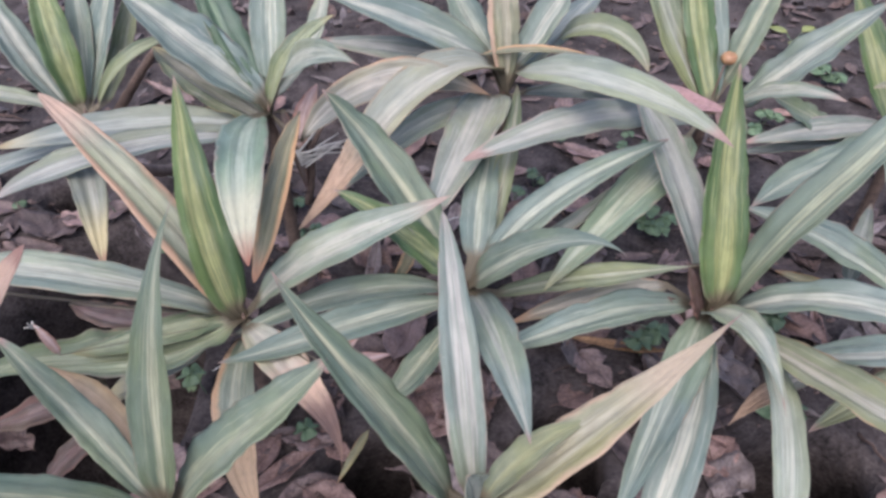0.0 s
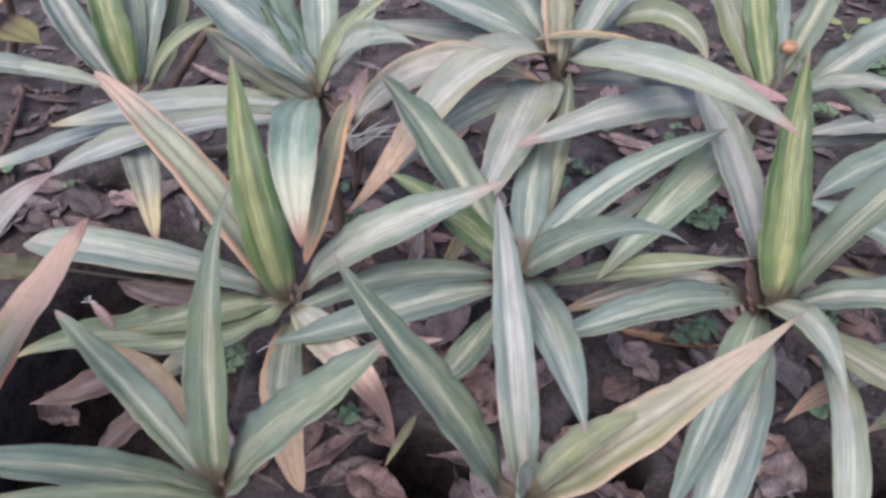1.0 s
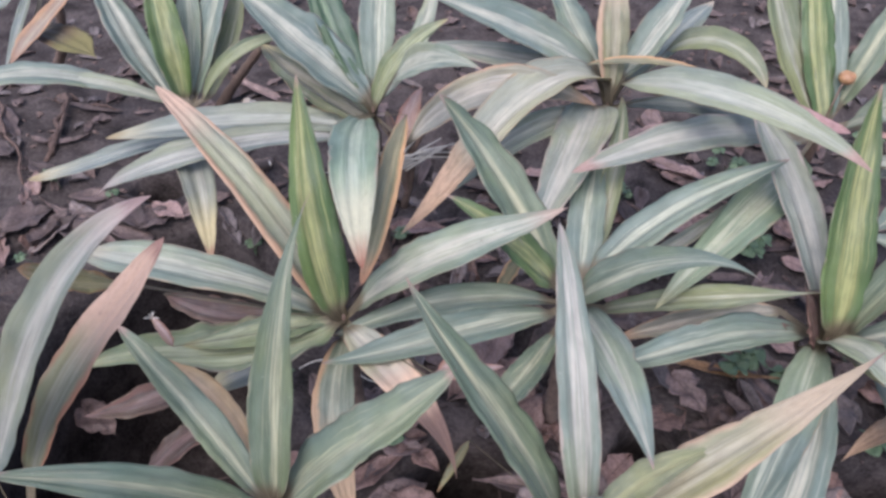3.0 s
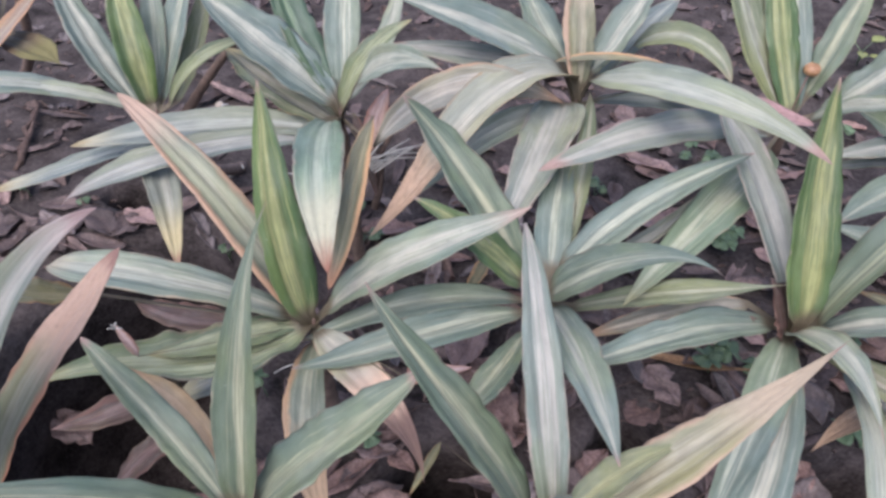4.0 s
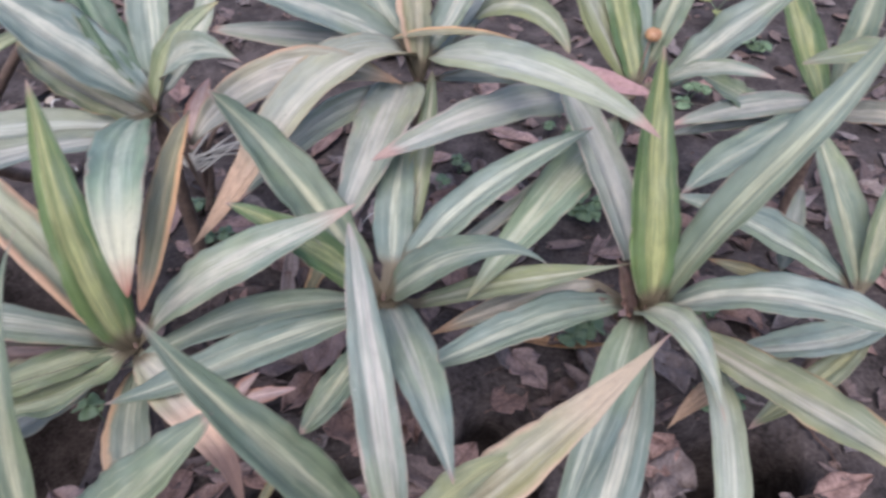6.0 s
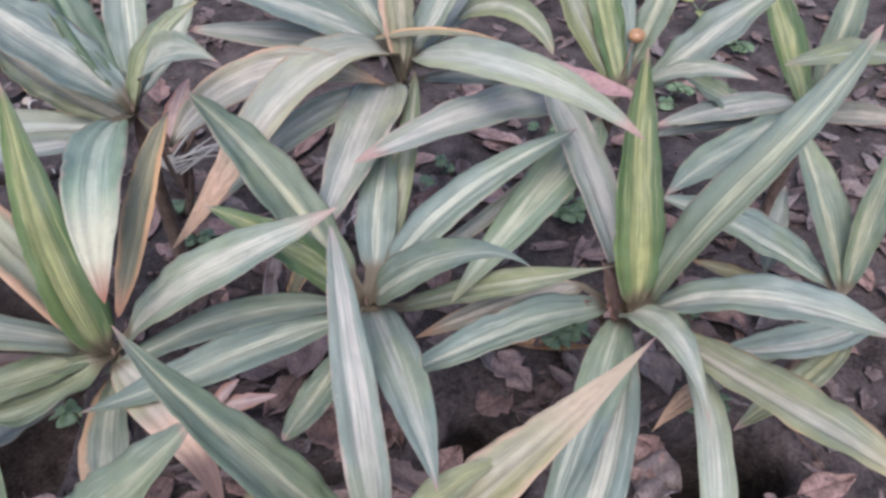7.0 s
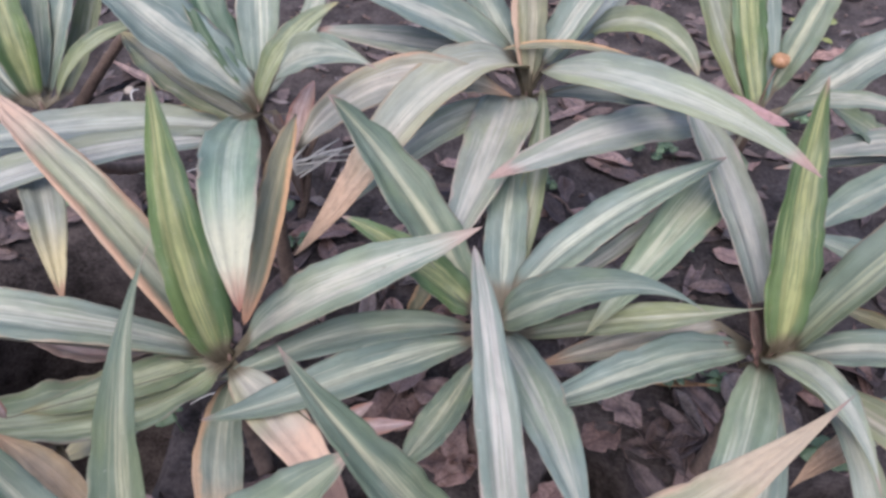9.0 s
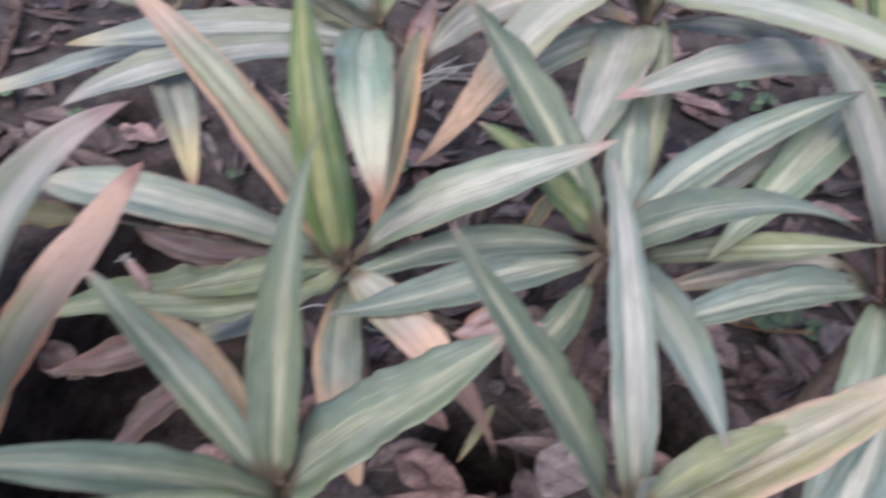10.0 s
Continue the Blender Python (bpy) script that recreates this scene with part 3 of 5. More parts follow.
def leaf(owner, kind, base, az, el, length, droop, sweep, width, roll, label="", curl=0.0, bow=0.0, peak=0.4, taper=0.85, neck=0.42, twist=0.0, wavy=1.0):
    """One blade. It leaves base (from the crown) at azimuth az and elevation el, sinks by droop and turns by sweep degrees over its length;
    curl and bow bend its end further, twist rolls it over towards the tip, wavy is how much its margins ripple."""
    plant, top, rng = owner
    n, k = 46, 17
    start = np.array(top + Vector(base))
    crown = np.array(top) + np.array((0, 0, -0.015))
    s = (np.arange(n) + 0.5) / n
    e, a = np.radians(el - droop * s - curl * s**4), np.radians(az + sweep * s + bow * s**4)
    d = np.stack([np.cos(a) * np.cos(e), np.sin(a) * np.cos(e), np.sin(e)], 1)
    pts = np.vstack([start, start + np.cumsum(d * length / n, 0)])
    stalk = [crown * (1 - q) + start * q for q in (0.0, 0.35, 0.7)]
    pts = np.vstack([stalk, pts])
    t = np.concatenate([[-0.09, -0.06, -0.03], np.arange(n + 1) / n])
    c = np.clip(t, 0, 1)
    tan = np.gradient(pts, axis=0)
    tan /= np.linalg.norm(tan, axis=1)[:, None]
    azs = np.radians(az + sweep * c + bow * c**4)
    side = np.stack([np.sin(azs), -np.cos(azs), 0 * azs], 1)
    side -= tan * (side * tan).sum(1)[:, None]
    side /= np.linalg.norm(side, axis=1)[:, None]
    up = np.cross(side, tan)
    turn = np.radians(roll + rng.uniform(-3, 3) + rng.uniform(-12, 12) * (c - 0.5) + twist * c**2)[:, None]
    side, up = side * np.cos(turn) + up * np.sin(turn), up * np.cos(turn) - side * np.sin(turn)
    shape = blade_profile(c, peak, taper, neck)
    sheath = 0.72 if Vector(base).length < 0.07 else 0.2
    shape = shape * np.where(t < 0, sheath * (1 + 4 * t), np.clip(sheath + 6 * c, 0, 1)) + 0.012 * (1 - c)
    p1, p2, p3 = (rng.uniform(0, 6.3) for _ in range(3))
    f1, f2 = rng.uniform(3.5, 6), rng.uniform(7, 12)
    u = np.linspace(-1, 1, k)
    fold, wave = rng.uniform(0.16, 0.32), rng.uniform(0.012, 0.04) * wavy
    body = np.sin(np.pi * c) ** 0.5
    edge = [1 + wavy * body * (0.02 * np.sin(f1 * 4.3 * c + p) + 0.011 * np.sin(f2 * g * c + q)) for p, q, g in ((p1, p3, 6.3), (p2, p1, 5.7))]
    for side_edge in edge:
        side_edge += np.convolve([rng.gauss(0, 1) for _ in range(len(c) + 2)], [0.3, 0.4, 0.3], "valid") * 0.018 * body
        for _ in range(rng.choice((0, 1, 1, 2))):
            side_edge -= rng.uniform(0.03, 0.1) * wavy * np.exp(-(((c - rng.uniform(0.3, 0.92)) / rng.uniform(0.012, 0.03)) ** 2))
    pleat, pleats = rng.uniform(0.016, 0.032), rng.uniform(8.0, 13.0)
    rows = np.zeros((len(pts), k, 3))
    for j, q in enumerate(u):
        half = shape * width / 2 * (edge[0] if q < 0 else edge[1])
        lift = half * (fold * abs(q) ** 1.1) + wave * width * shape * q * q * np.sin(f1 * 5.2 * c + (p2 if q < 0 else p3))
        lift += 0.35 * wave * width * shape * abs(q) ** 3 * np.sin(f2 * 5.1 * c + (p1 if q < 0 else p2))
        lift += pleat * width * np.cos(q * pleats + p1 + 0.8 * np.sin(4 * c + p2)) * shape
        rows[:, j] = pts + side * (q * half)[:, None] + up * lift[:, None]
    nor = np.repeat(up[:, None], k, 1)
    verts, faces = shell(rows, nor, 0.0006)
    uv = np.stack([np.tile((u + 1) / 2, len(pts)), np.repeat(c, k)], 1)
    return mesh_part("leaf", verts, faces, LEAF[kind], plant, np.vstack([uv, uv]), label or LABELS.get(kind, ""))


LABELS = {
    "lime": "upright green blade with yellow-green stripes", "pale": "pale washed-out blade with cream stripes", "dryedge": "blade with dry orange margins",
    "dryteal": "blue-green blade with dry yellow edges", "peach": "dried peach-coloured blade", "limepeach": "yellow-green blade fading to peach",
    "pink": "drying blade with a pink end", "paleorange": "cream blade with an orange margin", "tealtip": "blue-green blade with a cream tip",
    "brownedge": "blade with brown dry edges", "orangeend": "pale blade with a dry orange end", "deadbrown": "dead dull-brown blade", "peachtip": "striped blade fading to a peach end", "tealorange": "grey-green blade with an orange dry end", "dulllime": "dull green blade with a yellowish middle", "rust": "dead rust-brown blade", "whitestreak": "blue-green blade with white streaks and a dry tip", "deadolive": "dead brown blade turning olive", "pinktip": "grey-green blade with a pale pink dry tip", "yellowtip": "grey-green blade with a yellow dry tip", "greycream": "grey-green blade with a cream tip", "tealtan": "blue-green blade with tan margins", "olivepale": "pale olive blade", "darkgreen": "plain dark green blade", "deadpink": "dead pinkish-brown blade", "ochre": "dried ochre-orange blade", "yellow": "yellowed blade with brown edges", "streak": "yellow-streaked green blade", "olive": "dull olive blade with a cream stripe",
}


def fibres(owner, base, az, spread, length, count):
    """A fan of bleached dry fibres left from a rotted leaf, on the cane."""
    plant, top, rng = owner
    start = np.array(top + Vector(base))
    cane = np.array((0, 0, start[2]))
    for i in range(count):
        a, e = math.radians(az + rng.uniform(-spread, spread)), math.radians(rng.uniform(0, 45))
        d = np.array((math.cos(a) * math.cos(e), math.sin(a) * math.cos(e), math.sin(e))) * length * rng.uniform(0.6, 1.1)
        v, f = tube([cane, start + np.array((0, 0, i * 0.004)), start + d * 0.5 + np.array((0, 0, i * 0.004)), start + d + np.array((0, 0, i * 0.003))], [0.0022, 0.002, 0.0017, 0.0009], 6)
        mesh_part("dry_fibre", v, f, STRAW, plant, label="bleached dry fibre")


def threads(owner, at, length, count):
    """A tuft of fine white threads at the frayed end of a dead leaf."""
    plant, top, rng = owner
    p = np.array(top + Vector(at))
    for _ in range(count):
        d = np.array((rng.uniform(-1, 1), rng.uniform(-0.6, 0.6), rng.uniform(0.2, 1.0))) * length
        bend = np.array((rng.uniform(-1, 1), rng.uniform(-1, 1), rng.uniform(-0.5, 0.5))) * length * 0.4
        v, f = tube([p - (0, 0, 0.004), p + d * 0.5 + bend * 0.5, p + d + bend], [0.0008, 0.0007, 0.0004], 6)
        mesh_part("thread", v, f, STRAW, plant, label="fine white thread")


def stalk(owner, low, high, thick):
    """A bare brown stem of the clump, from one offset from the crown to another."""
    plant, top, rng = owner
    a, b = np.array(top + Vector(low)), np.array(top + Vector(high))
    side = np.array((rng.uniform(-1, 1), rng.uniform(-1, 1), 0)) * 0.012
    pts = [a + (b - a) * i / 12 + side * math.sin(math.pi * i / 12) for i in range(13)]
    v, f = tube(pts, [thick * (1.12 - 0.3 * i / 12) * (1.08 if i % 2 else 0.95) for i in range(13)], 9)
    mesh_part("stem", v, f, STEM, plant, label="bare brown stem")


def fruit(owner, base, size):
    """A small orange fruit on a short stalk."""
    plant, top, rng = owner
    p = np.array(top + Vector(base))
    bm = bmesh.new()
    bmesh.ops.create_uvsphere(bm, u_segments=16, v_segments=10, radius=size)
    for v in bm.verts:
        v.co.z *= 0.85 + 0.1 * (v.co.x / size)
        if v.co.z > size * 0.7:
            v.co.z -= 0.25 * size
        v.co += Vector(p)
    data = bpy.data.meshes.new("fruit")
    bm.to_mesh(data)
    bm.free()
    data.materials.append(BERRY)
    data.polygons.foreach_set("use_smooth", [True] * len(data.polygons))
    ob = tagged(new("fruit", data), "small orange-brown round fruit")
    ob.parent = plant
    v, f = tube([(0, 0, top[2] - 0.01), p * (0.6, 0.6, 1) - (0, 0, 0.01), p], [0.002, 0.0018, 0.0015], 6)
    mesh_part("fruit_stalk", v, f, STEM, plant)


# ---- the plants, row by row ----
owner = cordyline((-0.278, 0.694, 0.287))
leaf(owner, "lime", (-0.007, -0.006, 0.010), 132, 76, 0.328, 25, -50, 0.063, 0, curl=-5, bow=24, peak=0.25, taper=0.9, neck=0.6)
leaf(owner, "dryedge", (-0.022, 0.016, 0.006), 145, 55, 0.410, 45, -2, 0.064, 0, curl=-2, bow=-2, peak=0.20, taper=0.6, neck=0.6)
leaf(owner, "whitestreak", (0.024, 0.006, 0.012), 351, 56, 0.334, 51, 20, 0.067, -20, curl=-17, bow=6, peak=0.40, taper=1.0, neck=0.5)
leaf(owner, "tealtan", (-0.037, 0.002, 0.004), 202, 47, 0.341, 46, -24, 0.060, 8, curl=30, bow=-29, peak=0.70, taper=0.6, neck=0.5)
leaf(owner, "streak", (-0.010, -0.018, -0.002), 225, 2, 0.333, -47, -41, 0.090, 2, curl=48, bow=48, peak=0.30, taper=1.0, neck=0.4, wavy=1.6)
leaf(owner, "streak", (-0.022, 0.002, -0.010), 227, 25, 0.209, 18, -13, 0.048, 8, curl=-12, bow=-12, peak=0.35, taper=0.8, neck=0.6)
leaf(owner, "tealorange", (0.005, -0.020, -0.031), 264, 2, 0.249, 44, 31, 0.055, 0, curl=2, bow=9, peak=0.40, taper=0.6, neck=0.4)
leaf(owner, "yellowtip", (-0.046, -0.020, -0.032), 214, -11, 0.180, 16, -16, 0.064, 2)
leaf(owner, "peach", (0.012, -0.024, -0.005), 310, 11, 0.338, -4, -5, 0.055, 0, curl=-15, bow=-31, peak=0.25, taper=1.6, neck=0.4)
leaf(owner, "deadpink", (0.135, -0.135, 0.043), 339, 40, 0.111, 13, 12, 0.022, -10)
leaf(owner, "deadpink", (0.145, -0.132, 0.045), 352, 64, 0.072, 15, 3, 0.017, -30)
leaf(owner, "deadpink", (-0.174, -0.141, 0.080), 150, 71, 0.049, 39, -6, 0.012, 0)
leaf(owner, "yellow", (-0.305, -0.013, 0.050), 234, 30, 0.133, -19, -27, 0.054, 6, curl=-5, bow=-2, peak=0.50, taper=0.6, neck=0.5)
leaf(owner, "deadbrown", (-0.366, 0.168, -0.165), 332, 3, 0.262, -4, 28, 0.056, 0, curl=-11, bow=17, peak=0.50, taper=1.3, neck=0.3)
threads(owner, (-0.178, -0.152, 0.146), 0.011, 5)
owner = cordyline((0.039, 0.724, 0.318))
leaf(owner, "teal", (-0.029, -0.002, -0.014), 187, 18, 0.319, 55, 12, 0.048, 6, curl=-13, bow=-13, peak=0.40, taper=0.8, neck=0.3)
leaf(owner, "teal", (-0.026, -0.019, -0.020), 206, 15, 0.323, 33, -4, 0.059, 4, curl=-13, bow=-15, peak=0.40, taper=0.9, neck=0.3)
leaf(owner, "green", (-0.022, 0.015, 0.015), 142, 50, 0.300, 11, -0, 0.072, 0, curl=-14, bow=29, peak=0.45, taper=0.7, neck=0.5)
leaf(owner, "lime", (-0.028, 0.006, 0.019), 183, 49, 0.201, 6, -13, 0.055, 18, curl=12, bow=9, peak=0.20, taper=0.8, neck=0.6)
leaf(owner, "teal", (0.013, 0.028, 0.019), 86, 30, 0.275, 44, -10, 0.053, 0, curl=-2, bow=6, peak=0.25, taper=0.8, neck=0.6)
leaf(owner, "olive", (0.022, 0.031, 0.000), 72, 33, 0.390, 41, 13, 0.033, 0)
leaf(owner, "teal", (0.033, 0.023, 0.024), 27, 46, 0.317, 51, -6, 0.060, -2, curl=-8, bow=9, peak=0.25, taper=0.8, neck=0.6)
leaf(owner, "teal", (0.012, -0.006, 0.007), 328, 59, 0.296, 30, -4, 0.062, -32, curl=18, bow=-39, peak=0.20, taper=1.7, neck=0.4)
leaf(owner, "olive", (0.043, -0.012, -0.013), 351, 28, 0.286, 26, 7, 0.040, -8, curl=-4, bow=7, peak=0.50, taper=2.3, neck=0.5)
leaf(owner, "tealwhite", (0.010, -0.019, -0.009), 276, 39, 0.316, 47, 10, 0.054, 0, curl=-5, bow=-9, peak=0.50, taper=1.0, neck=0.6)
leaf(owner, "green", (-0.020, -0.033, -0.046), 247, 7, 0.157, 31, -23, 0.044, 0, curl=-2, bow=-3, peak=0.60, taper=0.6, neck=0.3)
leaf(owner, "brownedge", (-0.065, 0.045, 0.037), 219, -44, 0.089, 24, -7, 0.024, 6)
leaf(owner, "pale", (0.062, 0.032, 0.012), 21, 17, 0.244, 8, 28, 0.025, 0)
owner = cordyline((0.040, 0.402, 0.294))
leaf(owner, "greystripe", (-0.001, 0.014, 0.004), 99, 54, 0.338, 43, -6, 0.046, 0, curl=-0, bow=5, peak=0.30, taper=0.7, neck=0.6)
leaf(owner, "green", (-0.027, 0.008, -0.003), 167, 69, 0.344, 24, -11, 0.061, 0, curl=-2, bow=-21, peak=0.30, taper=1.0, neck=0.6)
leaf(owner, "limepeach", (0.019, -0.000, 0.010), 9, 47, 0.338, 13, 18, 0.065, 0, curl=6, bow=4, peak=0.20, taper=1.4, neck=0.6)
leaf(owner, "dulllime", (0.014, 0.000, 0.015), 28, 61, 0.180, 49, -21, 0.037, 0, curl=1, bow=5, peak=0.40, taper=2.4, neck=0.6)
leaf(owner, "yellow", (-0.130, 0.132, -0.056), 246, 2, 0.078, 39, -12, 0.012, 0)
leaf(owner, "greyteal", (0.003, 0.000, -0.000), 186, 85, 0.064, 11, -1, 0.049, 42)
owner = cordyline((-0.293, 0.395, 0.309))
leaf(owner, "green", (-0.003, 0.001, 0.014), 78, 74, 0.340, 18, 1, 0.049, 0, curl=24, bow=-12, peak=0.30, taper=1.6, neck=0.6)
leaf(owner, "green", (-0.020, 0.002, 0.012), 139, 38, 0.247, 32, 11, 0.038, 0, curl=-24, bow=-5, peak=0.35, taper=0.6, neck=0.4)
leaf(owner, "ochre", (-0.022, 0.018, -0.005), 124, 24, 0.211, 29, 32, 0.043, 0, curl=-28, bow=-4, peak=0.60, taper=1.2, neck=0.2)
leaf(owner, "limeteal", (0.015, -0.001, 0.007), 11, 59, 0.264, 34, -0, 0.079, 0, curl=-23, bow=14, peak=0.20, taper=0.6, neck=0.6)
leaf(owner, "green", (0.001, -0.021, -0.000), 203, 59, 0.289, 35, -6, 0.049, 0)
leaf(owner, "streak", (0.010, -0.031, 0.011), 220, 56, 0.233, 19, -13, 0.030, 0)
leaf(owner, "deadbrown", (-0.124, 0.156, 0.009), 207, -16, 0.181, 5, -30, 0.049, 4, curl=-2, bow=2, peak=0.30, taper=1.2, neck=0.6)
leaf(owner, "deadbrown", (-0.106, 0.114, -0.032), 203, -7, 0.144, 65, 11, 0.046, 0, curl=-36, bow=-23, peak=0.55, taper=0.6, neck=0.5)
owner = cordyline((-0.535, 0.327, 0.324))
leaf(owner, "pinktip", (-0.022, 0.030, 0.065), 19, 64, 0.419, 8, -8, 0.053, -36, curl=29, bow=-9, peak=0.35, taper=0.8, neck=0.5)
leaf(owner, "peachtip", (0.006, 0.039, 0.051), 39, 67, 0.303, 45, 0, 0.052, -10, curl=-19, bow=12, peak=0.40, taper=0.6, neck=0.6)
owner = cordyline((0.384, 0.696, 0.299))
leaf(owner, "lime", (0.004, 0.000, 0.011), 106, 69, 0.324, 4, -11, 0.071, 0, curl=-9, bow=-11, peak=0.25, taper=0.9, neck=0.6)
leaf(owner, "limeteal", (0.025, 0.003, 0.006), 356, 85, 0.425, 73, 43, 0.062, 0, curl=-36, bow=1, peak=0.30, taper=0.7, neck=0.6)
leaf(owner, "tealwhite", (0.025, -0.011, -0.005), 324, 58, 0.291, 72, 1, 0.062, -4, curl=-7, bow=3, peak=0.55, taper=0.6, neck=0.5)
leaf(owner, "olivepale", (0.031, -0.032, -0.012), 293, 22, 0.323, 17, 21, 0.070, 0, curl=11, bow=-11, peak=0.60, taper=0.6, neck=0.4)
leaf(owner, "palestreak", (-0.009, -0.016, 0.004), 285, 48, 0.233, 62, -22, 0.056, 0, curl=4, bow=1, peak=0.20, taper=1.6, neck=0.6)
leaf(owner, "palestreak", (0.061, -0.035, -0.039), 269, 26, 0.328, 52, -27, 0.041, 0, curl=-8, bow=13, peak=0.70, taper=0.8, neck=0.5)
leaf(owner, "teal", (-0.018, -0.018, -0.008), 243, 15, 0.332, 39, -8, 0.056, 0, curl=0, bow=3, peak=0.30, taper=0.7, neck=0.4)
leaf(owner, "tealwhite", (-0.009, -0.017, -0.020), 255, 11, 0.376, 50, -26, 0.058, 0, curl=-3, bow=26, peak=0.65, taper=0.8, neck=0.2)
leaf(owner, "teal", (-0.037, -0.001, -0.000), 199, 24, 0.298, 45, 6, 0.056, 0, curl=-8, bow=-14, peak=0.35, taper=0.6, neck=0.4)
leaf(owner, "deadbrown", (-0.014, -0.002, -0.010), 145, 65, 0.090, 6, -1, 0.082, 0, curl=-3, bow=-1, peak=0.55, taper=2.6, neck=0.6)
leaf(owner, "deadbrown", (-0.034, -0.004, -0.030), 175, 70, 0.060, 30, 0, 0.016, 20)
leaf(owner, "paleorange", (-0.060, 0.029, 0.009), 189, -1, 0.235, 29, -9, 0.043, 2)
leaf(owner, "pale", (-0.008, 0.031, 0.022), 107, 48, 0.316, 42, -3, 0.056, 0, curl=-2, bow=-5, peak=0.55, taper=0.6, neck=0.5)
owner = cordyline((0.111, 1.113, 0.393))
leaf(owner, "palestreak", (0.025, 0.009, 0.032), 293, 32, 0.480, 33, 19, 0.074, -20, curl=2, bow=-20, peak=0.25, taper=0.9, neck=0.3)
leaf(owner, "pink", (0.122, -0.023, 0.041), 311, 20, 0.258, 27, 10, 0.040, -18, curl=-11, bow=9, peak=0.55, taper=0.6, neck=0.5)
leaf(owner, "orangeend", (-0.014, 0.014, 0.029), 223, 38, 0.493, 111, 22, 0.081, 6, curl=-43, bow=-34, peak=0.20, taper=0.8, neck=0.6)
leaf(owner, "palestreak", (-0.013, -0.025, -0.005), 218, 17, 0.348, 49, 2, 0.058, 10)
leaf(owner, "pale", (-0.025, -0.033, 0.008), 256, 9, 0.307, 32, -10, 0.088, 0, curl=-3, bow=-4, peak=0.20, taper=0.6, neck=0.6)
leaf(owner, "tealwhite", (-0.026, 0.037, 0.039), 192, 38, 0.316, 22, -4, 0.078, 28)
leaf(owner, "pale", (-0.023, 0.046, 0.027), 193, 16, 0.307, 7, -9, 0.054, 22)
leaf(owner, "limepeach", (0.003, 0.013, 0.014), 107, 73, 0.229, 22, -23, 0.054, 0)
leaf(owner, "tealwhite", (0.020, 0.030, 0.032), 25, 53, 0.210, 4, 13, 0.064, -4)
leaf(owner, "teal", (-0.011, 0.040, 0.021), 138, 42, 0.214, 4, -21, 0.070, 0)
leaf(owner, "greyteal", (0.026, 0.054, 0.013), 34, 26, 0.243, 15, 17, 0.067, 0)
leaf(owner, "olive", (0.098, 0.075, 0.059), 313, 47, 0.235, 73, -14, 0.054, -26, curl=6, bow=-18, peak=0.20, taper=0.7, neck=0.6)
leaf(owner, "greyteal", (0.036, 0.023, -0.019), 333, 22, 0.234, 29, 4, 0.037, -20)
leaf(owner, "brownedge", (-0.042, 0.028, 0.052), 346, 22, 0.210, 36, 2, 0.016, -22)
owner = cordyline((0.466, 1.096, 0.374), lean=(0.03, 0.3))
leaf(owner, "palegreen", (-0.050, -0.074, -0.012), 242, 15, 0.451, 32, -24, 0.071, 0, curl=4, bow=7, peak=0.40, taper=0.9, neck=0.5)
leaf(owner, "pale", (-0.049, -0.031, -0.009), 208, 26, 0.450, 35, 4, 0.072, 14, curl=0, bow=-7, peak=0.30, taper=0.7, neck=0.6)
leaf(owner, "olive", (-0.012, -0.001, 0.010), 145, 50, 0.301, -13, -15, 0.085, 10, curl=0, bow=-4, peak=0.40, taper=1.0, neck=0.3)
leaf(owner, "lime", (-0.002, -0.001, 0.008), 117, 56, 0.288, -5, -14, 0.060, 5, curl=7, bow=5, peak=0.40, taper=0.7, neck=0.6)
leaf(owner, "teal", (0.007, 0.007, 0.007), 103, 61, 0.292, 20, -16, 0.057, 0)
leaf(owner, "green", (0.024, 0.023, 0.025), 36, 65, 0.229, 20, 21, 0.050, 0)
leaf(owner, "tealwhite", (0.054, 0.000, -0.000), 353, 48, 0.263, 4, 11, 0.082, -8)
leaf(owner, "whitestreak", (0.028, -0.015, 0.006), 312, 52, 0.203, 49, -1, 0.034, -28)
leaf(owner, "green", (0.236, -0.041, -0.045), 182, 32, 0.179, 4, -5, 0.054, 28)
fruit(owner, (0.023, 0.028, 0.074), 0.0135)
owner = cordyline((-0.274, 1.011, 0.428))
leaf(owner, "tealwhite", (-0.011, 0.006, 0.007), 173, 41, 0.268, 5, -14, 0.109, 6)
leaf(owner, "olivepale", (-0.009, -0.003, -0.025), 163, 21, 0.230, 4, -22, 0.102, 0)
leaf(owner, "darkgreen", (-0.013, 0.022, 0.013), 142, 48, 0.260, 12, -33, 0.059, 0)
leaf(owner, "teal", (0.000, 0.035, 0.015), 89, 61, 0.254, 39, 9, 0.059, 0)
leaf(owner, "streak", (0.004, 0.000, -0.000), 2, 77, 0.195, 50, -0, 0.041, -36)
leaf(owner, "palestreak", (0.046, -0.057, 0.085), 313, 44, 0.251, 33, -9, 0.059, -42, curl=4, bow=-0, peak=0.20, taper=1.5, neck=0.6)
leaf(owner, "tealtip", (-0.009, -0.046, 0.005), 273, 28, 0.354, 54, 13, 0.069, 0, curl=-1, bow=-1, peak=0.42, taper=0.8, neck=0.4)
leaf(owner, "brownedge", (0.061, -0.051, 0.019), 266, 7, 0.311, 43, 4, 0.036, 0, curl=-3, bow=-18, peak=0.55, taper=0.6, neck=0.3)
